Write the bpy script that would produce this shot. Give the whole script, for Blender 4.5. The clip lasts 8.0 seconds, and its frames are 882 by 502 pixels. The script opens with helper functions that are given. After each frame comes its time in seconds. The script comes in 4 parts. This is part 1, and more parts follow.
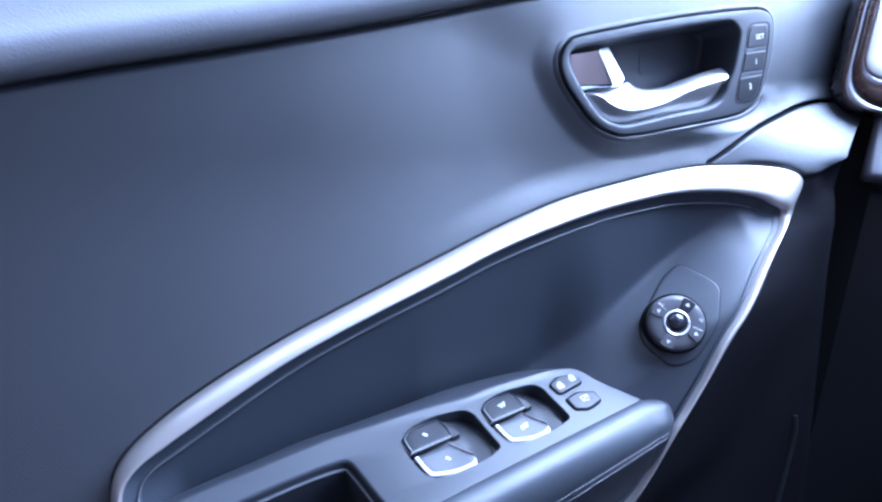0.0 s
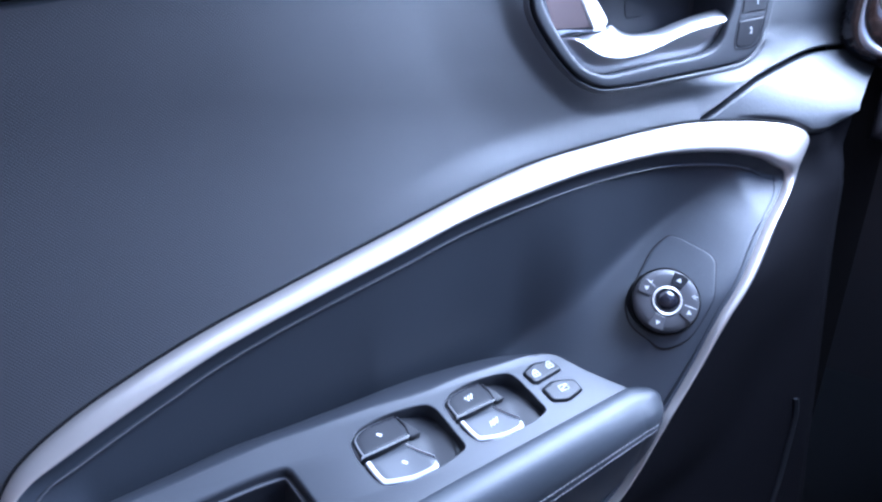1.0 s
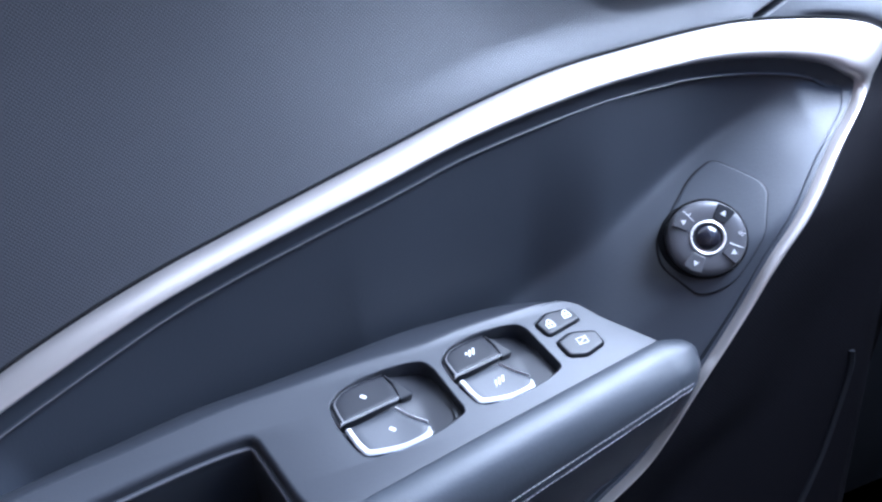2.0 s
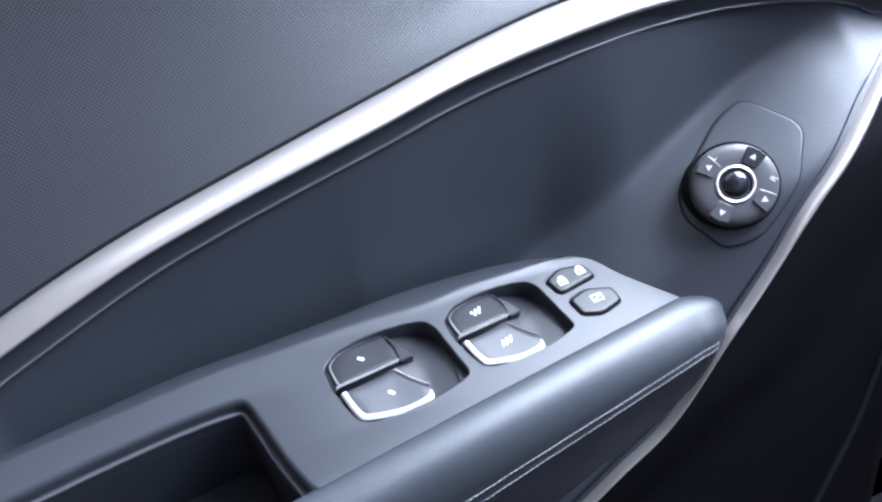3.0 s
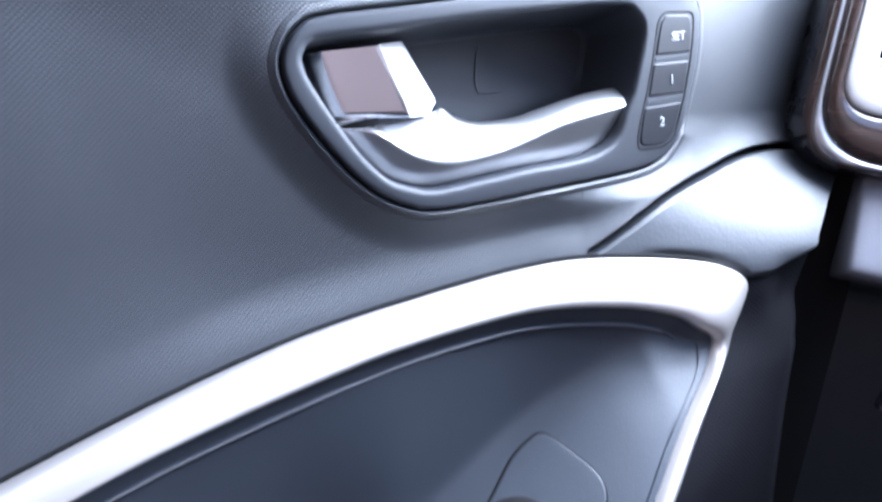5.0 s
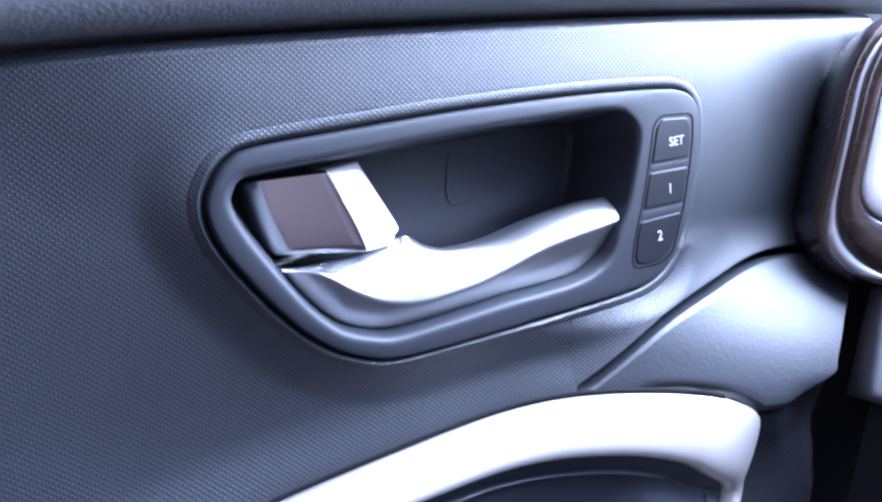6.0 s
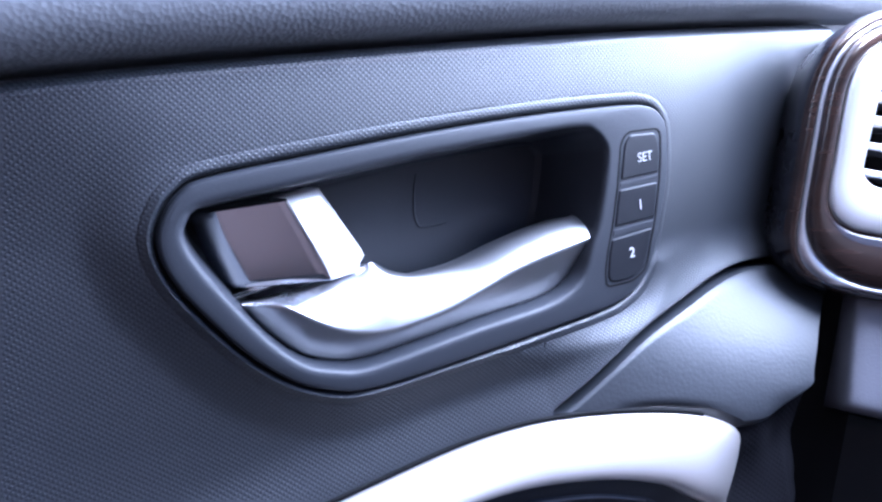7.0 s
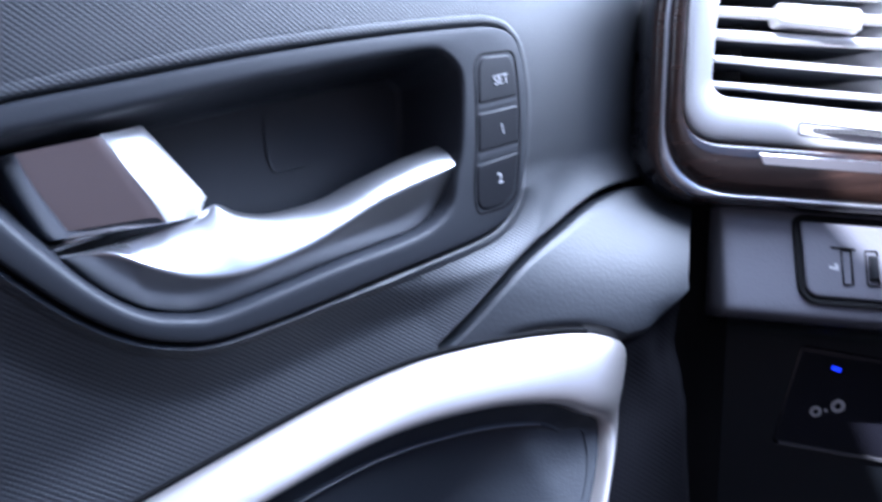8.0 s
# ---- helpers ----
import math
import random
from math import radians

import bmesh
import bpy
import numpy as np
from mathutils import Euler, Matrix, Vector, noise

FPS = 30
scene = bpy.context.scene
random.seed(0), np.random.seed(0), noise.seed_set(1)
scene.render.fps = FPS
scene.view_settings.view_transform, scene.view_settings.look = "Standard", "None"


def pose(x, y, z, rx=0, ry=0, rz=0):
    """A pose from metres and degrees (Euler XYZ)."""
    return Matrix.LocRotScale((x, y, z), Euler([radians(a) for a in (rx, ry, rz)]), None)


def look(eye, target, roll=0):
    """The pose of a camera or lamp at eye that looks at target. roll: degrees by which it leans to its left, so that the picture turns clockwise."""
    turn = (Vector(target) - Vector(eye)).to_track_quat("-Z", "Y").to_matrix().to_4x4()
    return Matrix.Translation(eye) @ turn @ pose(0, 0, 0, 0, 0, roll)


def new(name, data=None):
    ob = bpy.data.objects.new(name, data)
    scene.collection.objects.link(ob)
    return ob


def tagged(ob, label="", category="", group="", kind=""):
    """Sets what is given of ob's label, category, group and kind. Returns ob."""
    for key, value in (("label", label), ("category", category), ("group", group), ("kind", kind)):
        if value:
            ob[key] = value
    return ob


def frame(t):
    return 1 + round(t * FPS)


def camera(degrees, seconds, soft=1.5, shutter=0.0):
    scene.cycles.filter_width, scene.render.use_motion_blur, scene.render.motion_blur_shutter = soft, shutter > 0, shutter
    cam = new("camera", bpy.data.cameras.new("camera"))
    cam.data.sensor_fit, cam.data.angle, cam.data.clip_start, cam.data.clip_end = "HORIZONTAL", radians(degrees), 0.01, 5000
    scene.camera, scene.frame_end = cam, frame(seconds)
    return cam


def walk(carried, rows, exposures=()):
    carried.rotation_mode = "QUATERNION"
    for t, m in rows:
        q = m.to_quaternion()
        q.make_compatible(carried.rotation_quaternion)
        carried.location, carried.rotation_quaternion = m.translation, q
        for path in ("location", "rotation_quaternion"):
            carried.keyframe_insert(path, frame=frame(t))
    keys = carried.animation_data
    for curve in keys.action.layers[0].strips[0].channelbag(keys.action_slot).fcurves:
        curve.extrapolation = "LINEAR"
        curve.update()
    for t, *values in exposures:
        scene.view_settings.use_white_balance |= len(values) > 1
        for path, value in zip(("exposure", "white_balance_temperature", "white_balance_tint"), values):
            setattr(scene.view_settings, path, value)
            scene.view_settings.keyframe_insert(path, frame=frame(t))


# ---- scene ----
import functools
from mathutils.geometry import tessellate_polygon

cam = camera(72.0, 8.0, soft=2.4, shutter=0.4)
PATH = [
    (0, (-0.331, -0.332, 0.017), (0.286, 1.511, -0.458), -5.0),
    (0.5, (-0.32, -0.306, 0.007), (0.356, 1.502, -0.519), -4.4),
    (1, (-0.299, -0.294, 0.003), (0.33, 1.52, -0.558), -5.7),
    (1.5, (-0.285, -0.271, -0.013), (0.317, 1.528, -0.648), -6.2),
    (2, (-0.274, -0.253, -0.021), (0.259, 1.539, -0.733), -7.1),
    (3.3, (-0.255, -0.24, -0.04), (0.143, 1.55, -0.84), -9.9),
    (3.5, (-0.248, -0.238, -0.042), (0.132, 1.566, -0.818), -10.4),
    (4, (-0.224, -0.216, -0.019), (0.323, 1.548, -0.786), -8.2),
    (4.5, (-0.195, -0.204, 0.002), (0.498, 1.558, -0.645), -4.0),
    (4.8, (-0.175, -0.2, 0.019), (0.515, 1.593, -0.538), -4.2),
    (5, (-0.172, -0.184, 0.021), (0.64, 1.582, -0.451), -3.1),
    (5.2, (-0.162, -0.173, 0.03), (0.661, 1.594, -0.418), -2.6),
    (6.3, (-0.147, -0.149, 0.052), (0.737, 1.606, -0.322), -3.6),
    (6.5, (-0.146, -0.148, 0.053), (0.749, 1.603, -0.31), -4.0),
    (7, (-0.142, -0.149, 0.052), (0.786, 1.586, -0.305), -4.5),
    (7.5, (-0.137, -0.15, 0.048), (0.882, 1.537, -0.291), -6.2),
    (7.8, (-0.132, -0.152, 0.037), (0.955, 1.486, -0.33), -7.9),
    (8, (-0.127, -0.153, 0.028), (1.015, 1.444, -0.354), -9.7),
]
EXPOSURES = [
    (0.0, 3.58, 4680, 16), (1.0, 3.54, 4870, 15), (2.0, 3.46, 5250, 13), (3.5, 3.76, 5850, 11), (4.5, 3.86, 5800, 11),
    (5.2, 3.84, 5380, 13), (6.3, 3.28, 5030, 20), (7.2, 3.16, 5030, 20), (7.6, 2.96, 5080, 18), (8.0, 2.62, 5180, 15),
]
walk(cam, [(t, look(eye, target, roll)) for t, eye, target, roll in PATH], EXPOSURES)


# ---- light ----
def daylight():
    world = bpy.data.worlds.new("sky")
    scene.world = world
    world.use_nodes = True
    nt = world.node_tree
    sky = nt.nodes.new("ShaderNodeTexSky")
    sky.sky_type = "NISHITA"
    sky.sun_disc = False
    sky.sun_elevation = radians(61)
    sky.sun_rotation = radians(207)
    bg = nt.nodes["Background"]
    bg.inputs["Strength"].default_value = 0.05
    nt.links.new(sky.outputs["Color"], bg.inputs["Color"])


def window_light(name, eye, target, wide, high, watts, color):
    lamp = bpy.data.lights.new(name, "AREA")
    lamp.shape, lamp.size, lamp.size_y, lamp.energy, lamp.color = "RECTANGLE", wide, high, watts, color
    ob = new(name, lamp)
    ob.matrix_world = look(eye, target)
    return ob


daylight()
window_light("windscreen_light", (0.400, -0.18, 0.340), (-0.226, -0.18, -0.440), 0.44, 0.70, 4.4, (0.93, 0.96, 1.0))
window_light("driver_window_light", (-0.15, 0.06, 0.36), (-0.15, -0.45, -0.10), 1.0, 0.36, 0.5, (0.93, 0.96, 1.0))
window_light("far_window_light", (-0.15, -1.48, 0.36), (-0.15, 0.0, 0.0), 1.0, 0.36, 0.06, (0.94, 0.97, 1.0))
sun = new("sun", bpy.data.lights.new("sun", "SUN"))
sun.data.energy, sun.data.angle, sun.data.color = 3.4, radians(0.6), (1.0, 0.95, 0.88)
sun.matrix_world = look((-0.21, -0.42, 0.85), (0, 0, 0))


# ---- materials ----
def material(name, color, rough=0.5, metal=0.0, vary=0.0, grain=None, bump=0.2, coat=0.0, spec=0.5, stain=0.0):
    """grain: size in metres of the relief; vary: how far the colour wanders; stain: uneven gloss."""
    m = bpy.data.materials.new(name)
    m.use_nodes = True
    nt = m.node_tree
    b = nt.nodes["Principled BSDF"]
    b.inputs["Base Color"].default_value = (*color, 1)
    b.inputs["Roughness"].default_value = rough
    b.inputs["Metallic"].default_value = metal
    b.inputs["Coat Weight"].default_value = coat
    b.inputs["Specular IOR Level"].default_value = spec
    co = nt.nodes.new("ShaderNodeTexCoord")
    if vary:
        n = nt.nodes.new("ShaderNodeTexNoise")
        n.inputs["Scale"].default_value = 28
        n.inputs["Detail"].default_value = 6
        nt.links.new(co.outputs["Object"], n.inputs["Vector"])
        r = nt.nodes.new("ShaderNodeMapRange")
        r.inputs["To Min"].default_value, r.inputs["To Max"].default_value = 1 - vary, 1 + vary
        nt.links.new(n.outputs["Fac"], r.inputs["Value"])
        mix = nt.nodes.new("ShaderNodeVectorMath")
        mix.operation = "SCALE"
        mix.inputs[0].default_value = color
        nt.links.new(r.outputs["Result"], mix.inputs["Scale"])
        nt.links.new(mix.outputs["Vector"], b.inputs["Base Color"])
    if stain:
        n = nt.nodes.new("ShaderNodeTexNoise")
        n.inputs["Scale"].default_value = 60
        n.inputs["Detail"].default_value = 8
        nt.links.new(co.outputs["Object"], n.inputs["Vector"])
        r = nt.nodes.new("ShaderNodeMapRange")
        r.inputs["To Min"].default_value, r.inputs["To Max"].default_value = rough - stain, rough + stain
        nt.links.new(n.outputs["Fac"], r.inputs["Value"])
        nt.links.new(r.outputs["Result"], b.inputs["Roughness"])
    if grain:
        v = nt.nodes.new("ShaderNodeTexVoronoi")
        v.inputs["Scale"].default_value = 1 / grain
        nt.links.new(co.outputs["Object"], v.inputs["Vector"])
        n = nt.nodes.new("ShaderNodeTexNoise")
        n.inputs["Scale"].default_value = 0.4 / grain
        n.inputs["Detail"].default_value = 5
        nt.links.new(co.outputs["Object"], n.inputs["Vector"])
        add = nt.nodes.new("ShaderNodeMath")
        nt.links.new(v.outputs["Distance"], add.inputs[0])
        nt.links.new(n.outputs["Fac"], add.inputs[1])
        bp = nt.nodes.new("ShaderNodeBump")
        bp.inputs["Strength"].default_value, bp.inputs["Distance"].default_value = bump, grain * 0.4
        nt.links.new(add.outputs[0], bp.inputs["Height"])
        nt.links.new(bp.outputs["Normal"], b.inputs["Normal"])
    return m


def woven(name, color, pitch, rough=0.5, relief=0.38):
    """Soft moulded panel with a fine diagonal weave in its skin."""
    m = material(name, color, rough, vary=0.10, spec=0.9)
    nt = m.node_tree
    b = nt.nodes["Principled BSDF"]
    co = nt.nodes.new("ShaderNodeTexCoord")
    heights = []
    for turn in (46, -46):
        mp = nt.nodes.new("ShaderNodeMapping")
        mp.inputs["Rotation"].default_value = (0, radians(turn), 0)
        nt.links.new(co.outputs["Object"], mp.inputs["Vector"])
        w = nt.nodes.new("ShaderNodeTexWave")
        w.bands_direction = "X"
        w.inputs["Scale"].default_value = 2 * math.pi / pitch / 20
        w.inputs["Distortion"].default_value = 0.25
        w.inputs["Detail Scale"].default_value = 40
        nt.links.new(mp.outputs["Vector"], w.inputs["Vector"])
        heights.append(w)
    mul = nt.nodes.new("ShaderNodeMath")
    mul.operation = "MINIMUM"
    nt.links.new(heights[1].outputs["Fac"], mul.inputs[0])
    nt.links.new(heights[0].outputs["Fac"], mul.inputs[1])
    bp = nt.nodes.new("ShaderNodeBump")
    bp.inputs["Strength"].default_value, bp.inputs["Distance"].default_value = relief, pitch * 0.35
    nt.links.new(mul.outputs[0], bp.inputs["Height"])
    nt.links.new(bp.outputs["Normal"], b.inputs["Normal"])
    return m


def grained_wood(name):
    m = material(name, (0.055, 0.027, 0.018), 0.22, coat=0.7)
    nt = m.node_tree
    b = nt.nodes["Principled BSDF"]
    co = nt.nodes.new("ShaderNodeTexCoord")
    mp = nt.nodes.new("ShaderNodeMapping")
    mp.inputs["Scale"].default_value = (30, 30, 420)
    nt.links.new(co.outputs["Object"], mp.inputs["Vector"])
    n = nt.nodes.new("ShaderNodeTexNoise")
    n.inputs["Scale"].default_value = 1.0
    n.inputs["Detail"].default_value = 6
    nt.links.new(mp.outputs["Vector"], n.inputs["Vector"])
    ramp = nt.nodes.new("ShaderNodeValToRGB")
    ramp.color_ramp.elements[0].position, ramp.color_ramp.elements[0].color = 0.30, (0.012, 0.007, 0.006, 1)
    ramp.color_ramp.elements[1].position, ramp.color_ramp.elements[1].color = 0.74, (0.048, 0.026, 0.020, 1)
    nt.links.new(n.outputs["Fac"], ramp.inputs["Fac"])
    nt.links.new(ramp.outputs["Color"], b.inputs["Base Color"])
    return m


def glowing(name, color, strength):
    m = material(name, color)
    b = m.node_tree.nodes["Principled BSDF"]
    b.inputs["Emission Color"].default_value = (*color, 1)
    b.inputs["Emission Strength"].default_value = strength
    return m


SKIN = woven("woven_skin", (0.0165, 0.0193, 0.0255), 0.00112, 0.47, 0.34)
CORNER = material("corner_skin", (0.0200, 0.0230, 0.029), 0.48, vary=0.08, grain=0.0013, bump=0.10, stain=0.04, spec=0.8)
SOFT = material("soft_grained_plastic", (0.135, 0.138, 0.150), 0.45, vary=0.08, grain=0.0012, bump=0.25)
LINER = material("pocket_plastic", (0.028, 0.033, 0.043), 0.5, vary=0.08, grain=0.0007, bump=0.15)
PLATE = material("switch_plate_plastic", (0.025, 0.028, 0.035), 0.48, vary=0.06, grain=0.0005, bump=0.1)
BEZEL = material("bezel_plastic", (0.020, 0.0228, 0.030), 0.56, vary=0.06, grain=0.0005, bump=0.1)
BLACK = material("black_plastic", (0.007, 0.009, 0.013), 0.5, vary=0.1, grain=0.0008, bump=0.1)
RUBBER = material("black_rubber", (0.005, 0.005, 0.006), 0.8, spec=0.2)
BUTTON = material("button_plastic", (0.014, 0.015, 0.019), 0.42, vary=0.06, stain=0.05, spec=0.35)
LEATHER = material("armrest_leather", (0.033, 0.038, 0.046), 0.46, vary=0.10, grain=0.0007, bump=0.16, stain=0.06)
SILVER = material("painted_silver", (0.80, 0.79, 0.80), 0.34, metal=0.4, vary=0.03, stain=0.05)
MESH = woven("mesh_cloth", (0.007, 0.007, 0.009), 0.0016, 0.75, 0.3)
MESH.node_tree.nodes["Principled BSDF"].inputs["Specular IOR Level"].default_value = 0.06
SATIN = material("satin_silver", (0.66, 0.62, 0.60), 0.36, metal=0.8, vary=0.03, grain=0.0006, bump=0.05, stain=0.05)
CHROME = material("chrome", (0.88, 0.88, 0.90), 0.14, metal=1.0, stain=0.03)
LEVER = material("lever_paint", (0.68, 0.68, 0.70), 0.29, metal=0.95, vary=0.02, stain=0.04)
MATT = material("matt_chrome", (0.80, 0.80, 0.82), 0.26, metal=1.0, stain=0.04)
INK = material("white_ink", (0.55, 0.55, 0.57), 0.6)
EDGE = material("switch_chrome", (0.46, 0.46, 0.48), 0.38, metal=0.75, stain=0.05)
RIM = material("rim_metal", (0.60, 0.60, 0.63), 0.30, metal=0.9, stain=0.04)
BEAD = material("pale_bead", (0.11, 0.11, 0.12), 0.35, stain=0.05)
DIAL = material("dial_plastic", (0.065, 0.065, 0.073), 0.4, vary=0.05, stain=0.05)
THREAD = material("grey_thread", (0.40, 0.40, 0.42), 0.8)
WOOD = grained_wood("gloss_wood")
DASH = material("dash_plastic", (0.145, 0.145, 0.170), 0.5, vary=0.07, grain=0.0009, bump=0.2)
SHELL = material("shell_black", (0.014, 0.014, 0.020), 0.28, coat=0.3, stain=0.04)
GLOSS = material("gloss_black", (0.012, 0.012, 0.018), 0.15)
LED = glowing("blue_led", (0.03, 0.05, 1.0), 0.22)
HEADLINER = material("headliner_cloth", (0.32, 0.30, 0.29), 0.9, vary=0.05, grain=0.002)
CARPET = material("carpet", (0.03, 0.03, 0.033), 0.95, vary=0.3, grain=0.003, bump=0.6)
CABIN = material("cabin_trim", (0.38, 0.275, 0.25), 0.8, vary=0.1, grain=0.002)


# ---- mesh helpers ----
def smooth01(u):
    u = min(1.0, max(0.0, u))
    return u * u * (3 - 2 * u)


def spline(pts, n, closed=False):
    """n points evenly along a smooth curve through pts (any dimension)."""
    P = [np.array(p, float) for p in pts]
    m = len(P)
    out = []
    for i in range(m if closed else m - 1):
        if closed:
            a, b, c, d = P[i - 1], P[i], P[(i + 1) % m], P[(i + 2) % m]
        else:
            a, b, c, d = P[max(i - 1, 0)], P[i], P[i + 1], P[min(i + 2, m - 1)]
        for k in range(12):
            t = k / 12
            out.append(0.5 * (2 * b + (c - a) * t + (2 * a - 5 * b + 4 * c - d) * t * t + (3 * b - a - 3 * c + d) * t ** 3))
    out.append(P[0] if closed else P[-1])
    out = np.array(out)
    along = np.r_[0, np.cumsum(np.linalg.norm(np.diff(out, axis=0), axis=1))]
    at = np.linspace(0, along[-1], n + 1 if closed else n)[: n]
    return np.stack([np.interp(at, along, out[:, k]) for k in range(out.shape[1])], 1)


def spline_raw(pts, per, closed=False):
    """per points on each stretch between neighbours, so that two curves keep step."""
    P = [np.array(p, float) for p in pts]
    m = len(P)
    out = []
    for i in range(m if closed else m - 1):
        if closed:
            a, b, c, d = P[i - 1], P[i], P[(i + 1) % m], P[(i + 2) % m]
        else:
            a, b, c, d = P[max(i - 1, 0)], P[i], P[i + 1], P[min(i + 2, m - 1)]
        for k in range(per):
            t = k / per
            out.append(0.5 * (2 * b + (c - a) * t + (2 * a - 5 * b + 4 * c - d) * t * t + (3 * b - a - 3 * c + d) * t ** 3))
    if not closed:
        out.append(P[-1])
    return np.array(out)


def rounded(pts, radius, steps=5):
    """A closed outline with rounded corners."""
    out, m = [], len(pts)
    for i in range(m):
        p, q, r = (np.array(pts[j % m], float) for j in (i - 1, i, i + 1))
        a, b = p - q, r - q
        cut = min(radius if not isinstance(radius, (list, tuple)) else radius[i], 0.48 * np.linalg.norm(a), 0.48 * np.linalg.norm(b))
        a, b = q + a / np.linalg.norm(a) * cut, q + b / np.linalg.norm(b) * cut
        for k in range(steps + 1):
            t = k / steps
            out.append((1 - t) ** 2 * a + 2 * t * (1 - t) * q + t * t * b)
    return np.array(out)


def inset(ring, d):
    """A closed outline moved inwards by d."""
    R = np.array(ring, float)
    area = 0.5 * np.sum(R[:, 0] * np.roll(R[:, 1], -1) - np.roll(R[:, 0], -1) * R[:, 1])
    tan = np.roll(R, -1, 0) - np.roll(R, 1, 0)
    tan /= np.linalg.norm(tan, axis=1)[:, None] + 1e-12
    nor = np.stack([-tan[:, 1], tan[:, 0]], 1) * np.sign(area)
    return R + nor * d


def loft(rings, closed=False, cap_first=False, cap_last=False, bm=None):
    bm = bm or bmesh.new()
    rows = [[bm.verts.new(tuple(float(v) for v in p)) for p in ring] for ring in rings]
    n = len(rows[0])
    for a, b in zip(rows, rows[1:]):
        for i in range(n if closed else n - 1):
            j = (i + 1) % n
            bm.faces.new((a[i], a[j], b[j], b[i]))
    if cap_first:
        bm.faces.new(rows[0][::-1])
    if cap_last:
        bm.faces.new(rows[-1])
    return bm


def part(name, bm, mat, parent, label="", sharp=20):
    bmesh.ops.recalc_face_normals(bm, faces=bm.faces)
    me = bpy.data.meshes.new(name)
    bm.to_mesh(me)
    bm.free()
    me.materials.append(mat)
    me.shade_smooth()
    me.set_sharp_from_angle(angle=radians(sharp))
    ob = new(name, me)
    if parent is not None:
        ob.parent = parent
    if label:
        tagged(ob, label)
    return ob


def box(x0, x1, y0, y1, z0, z1, bm=None):
    bm = bm or bmesh.new()
    made = bmesh.ops.create_cube(bm, size=1.0, matrix=Matrix.Translation(((x0 + x1) / 2, (y0 + y1) / 2, (z0 + z1) / 2)) @ Matrix.Diagonal((x1 - x0, y1 - y0, z1 - z0, 1)))
    return bm


class Place:
    """A flat frame in the world: origin, normal and two axes; at() takes millimetres."""

    def __init__(self, origin, normal, roll=0.0):
        self.o = np.array(origin, float)
        self.n = np.array(normal, float) / np.linalg.norm(normal)
        u = np.array([1.0, 0, 0]) - self.n * self.n[0]
        u /= np.linalg.norm(u)
        v = np.cross(self.n, u)
        a = radians(roll)
        self.u, self.v = u * math.cos(a) + v * math.sin(a), -u * math.sin(a) + v * math.cos(a)

    def at(self, u, v, n=0.0):
        return self.o + (u * self.u + v * self.v + n * self.n) / 1000

    def ring(self, pts, n=0.0):
        return [self.at(p[0], p[1], n(p[0], p[1]) if callable(n) else n) for p in pts]


def plug(place, outline, levels, cap=True, bm=None):
    """A raised or sunk piece: rings of the outline, each inset by d at height h, and a lid."""
    rings = [place.ring(inset(outline, d), h) for d, h in levels]
    if cap:
        last, mid = np.array(rings[-1]), np.mean(rings[-1], axis=0)
        rings += [mid + (last - mid) * k for k in (0.93, 0.5, 0.02)]
    return loft(rings, closed=True, cap_last=cap, bm=bm)


def sheet(place, outlines, h, bm=None):
    """A flat sheet with an outer outline and holes."""
    bm = bm or bmesh.new()
    flat = [[Vector((p[0], p[1], 0)) for p in pts] for pts in outlines]
    vs = [bm.verts.new(tuple(p)) for pts in outlines for p in place.ring(pts, h)]
    for a, b, c in tessellate_polygon(flat):
        bm.faces.new((vs[a], vs[b], vs[c]))
    return bm


def lettering(name, text, place, u, v, h, size, parent, turn=0.0):
    cu = bpy.data.curves.new(name, "FONT")
    cu.body, cu.size, cu.extrude, cu.align_x, cu.align_y = text, size / 1000, 0.00008, "CENTER", "CENTER"
    tmp = new(name, cu)
    bpy.context.view_layer.update()
    me = bpy.data.meshes.new_from_object(tmp.evaluated_get(bpy.context.evaluated_depsgraph_get()))
    bpy.data.objects.remove(tmp)
    a = radians(turn)
    x, y = place.u * math.cos(a) + place.v * math.sin(a), -place.u * math.sin(a) + place.v * math.cos(a)
    m = Matrix(((x[0], y[0], place.n[0], 0), (x[1], y[1], place.n[1], 0), (x[2], y[2], place.n[2], 0), (0, 0, 0, 1)))
    me.transform(Matrix.Translation(tuple(place.at(u, v, h))) @ m)
    me.materials.clear()
    me.materials.append(INK)
    ob = new(name, me)
    ob.parent = parent
    return ob


def icon(place, shapes, h, parent, name="icon", mat=None):
    """White printed marks: small outlines a tenth of a millimetre proud."""
    bm = bmesh.new()
    for pts in shapes:
        loft([place.ring(pts, h - 0.1), place.ring(pts, h + 0.1)], closed=True, cap_last=True, bm=bm)
    return part(name, bm, mat or INK, parent)


def disc(u, v, r, n=16):
    return [(u + r * math.cos(2 * math.pi * k / n), v + r * math.sin(2 * math.pi * k / n)) for k in range(n)]


def bar(u, v, w, h, turn=0.0):
    c, s = math.cos(radians(turn)), math.sin(radians(turn))
    return [(u + x * c - y * s, v + x * s + y * c) for x, y in ((-w / 2, -h / 2), (w / 2, -h / 2), (w / 2, h / 2), (-w / 2, h / 2))]


def thing(name, label, category, at=(0, 0, 0)):
    ob = new(name)
    ob.empty_display_size = 0.05
    return tagged(ob, label, category)


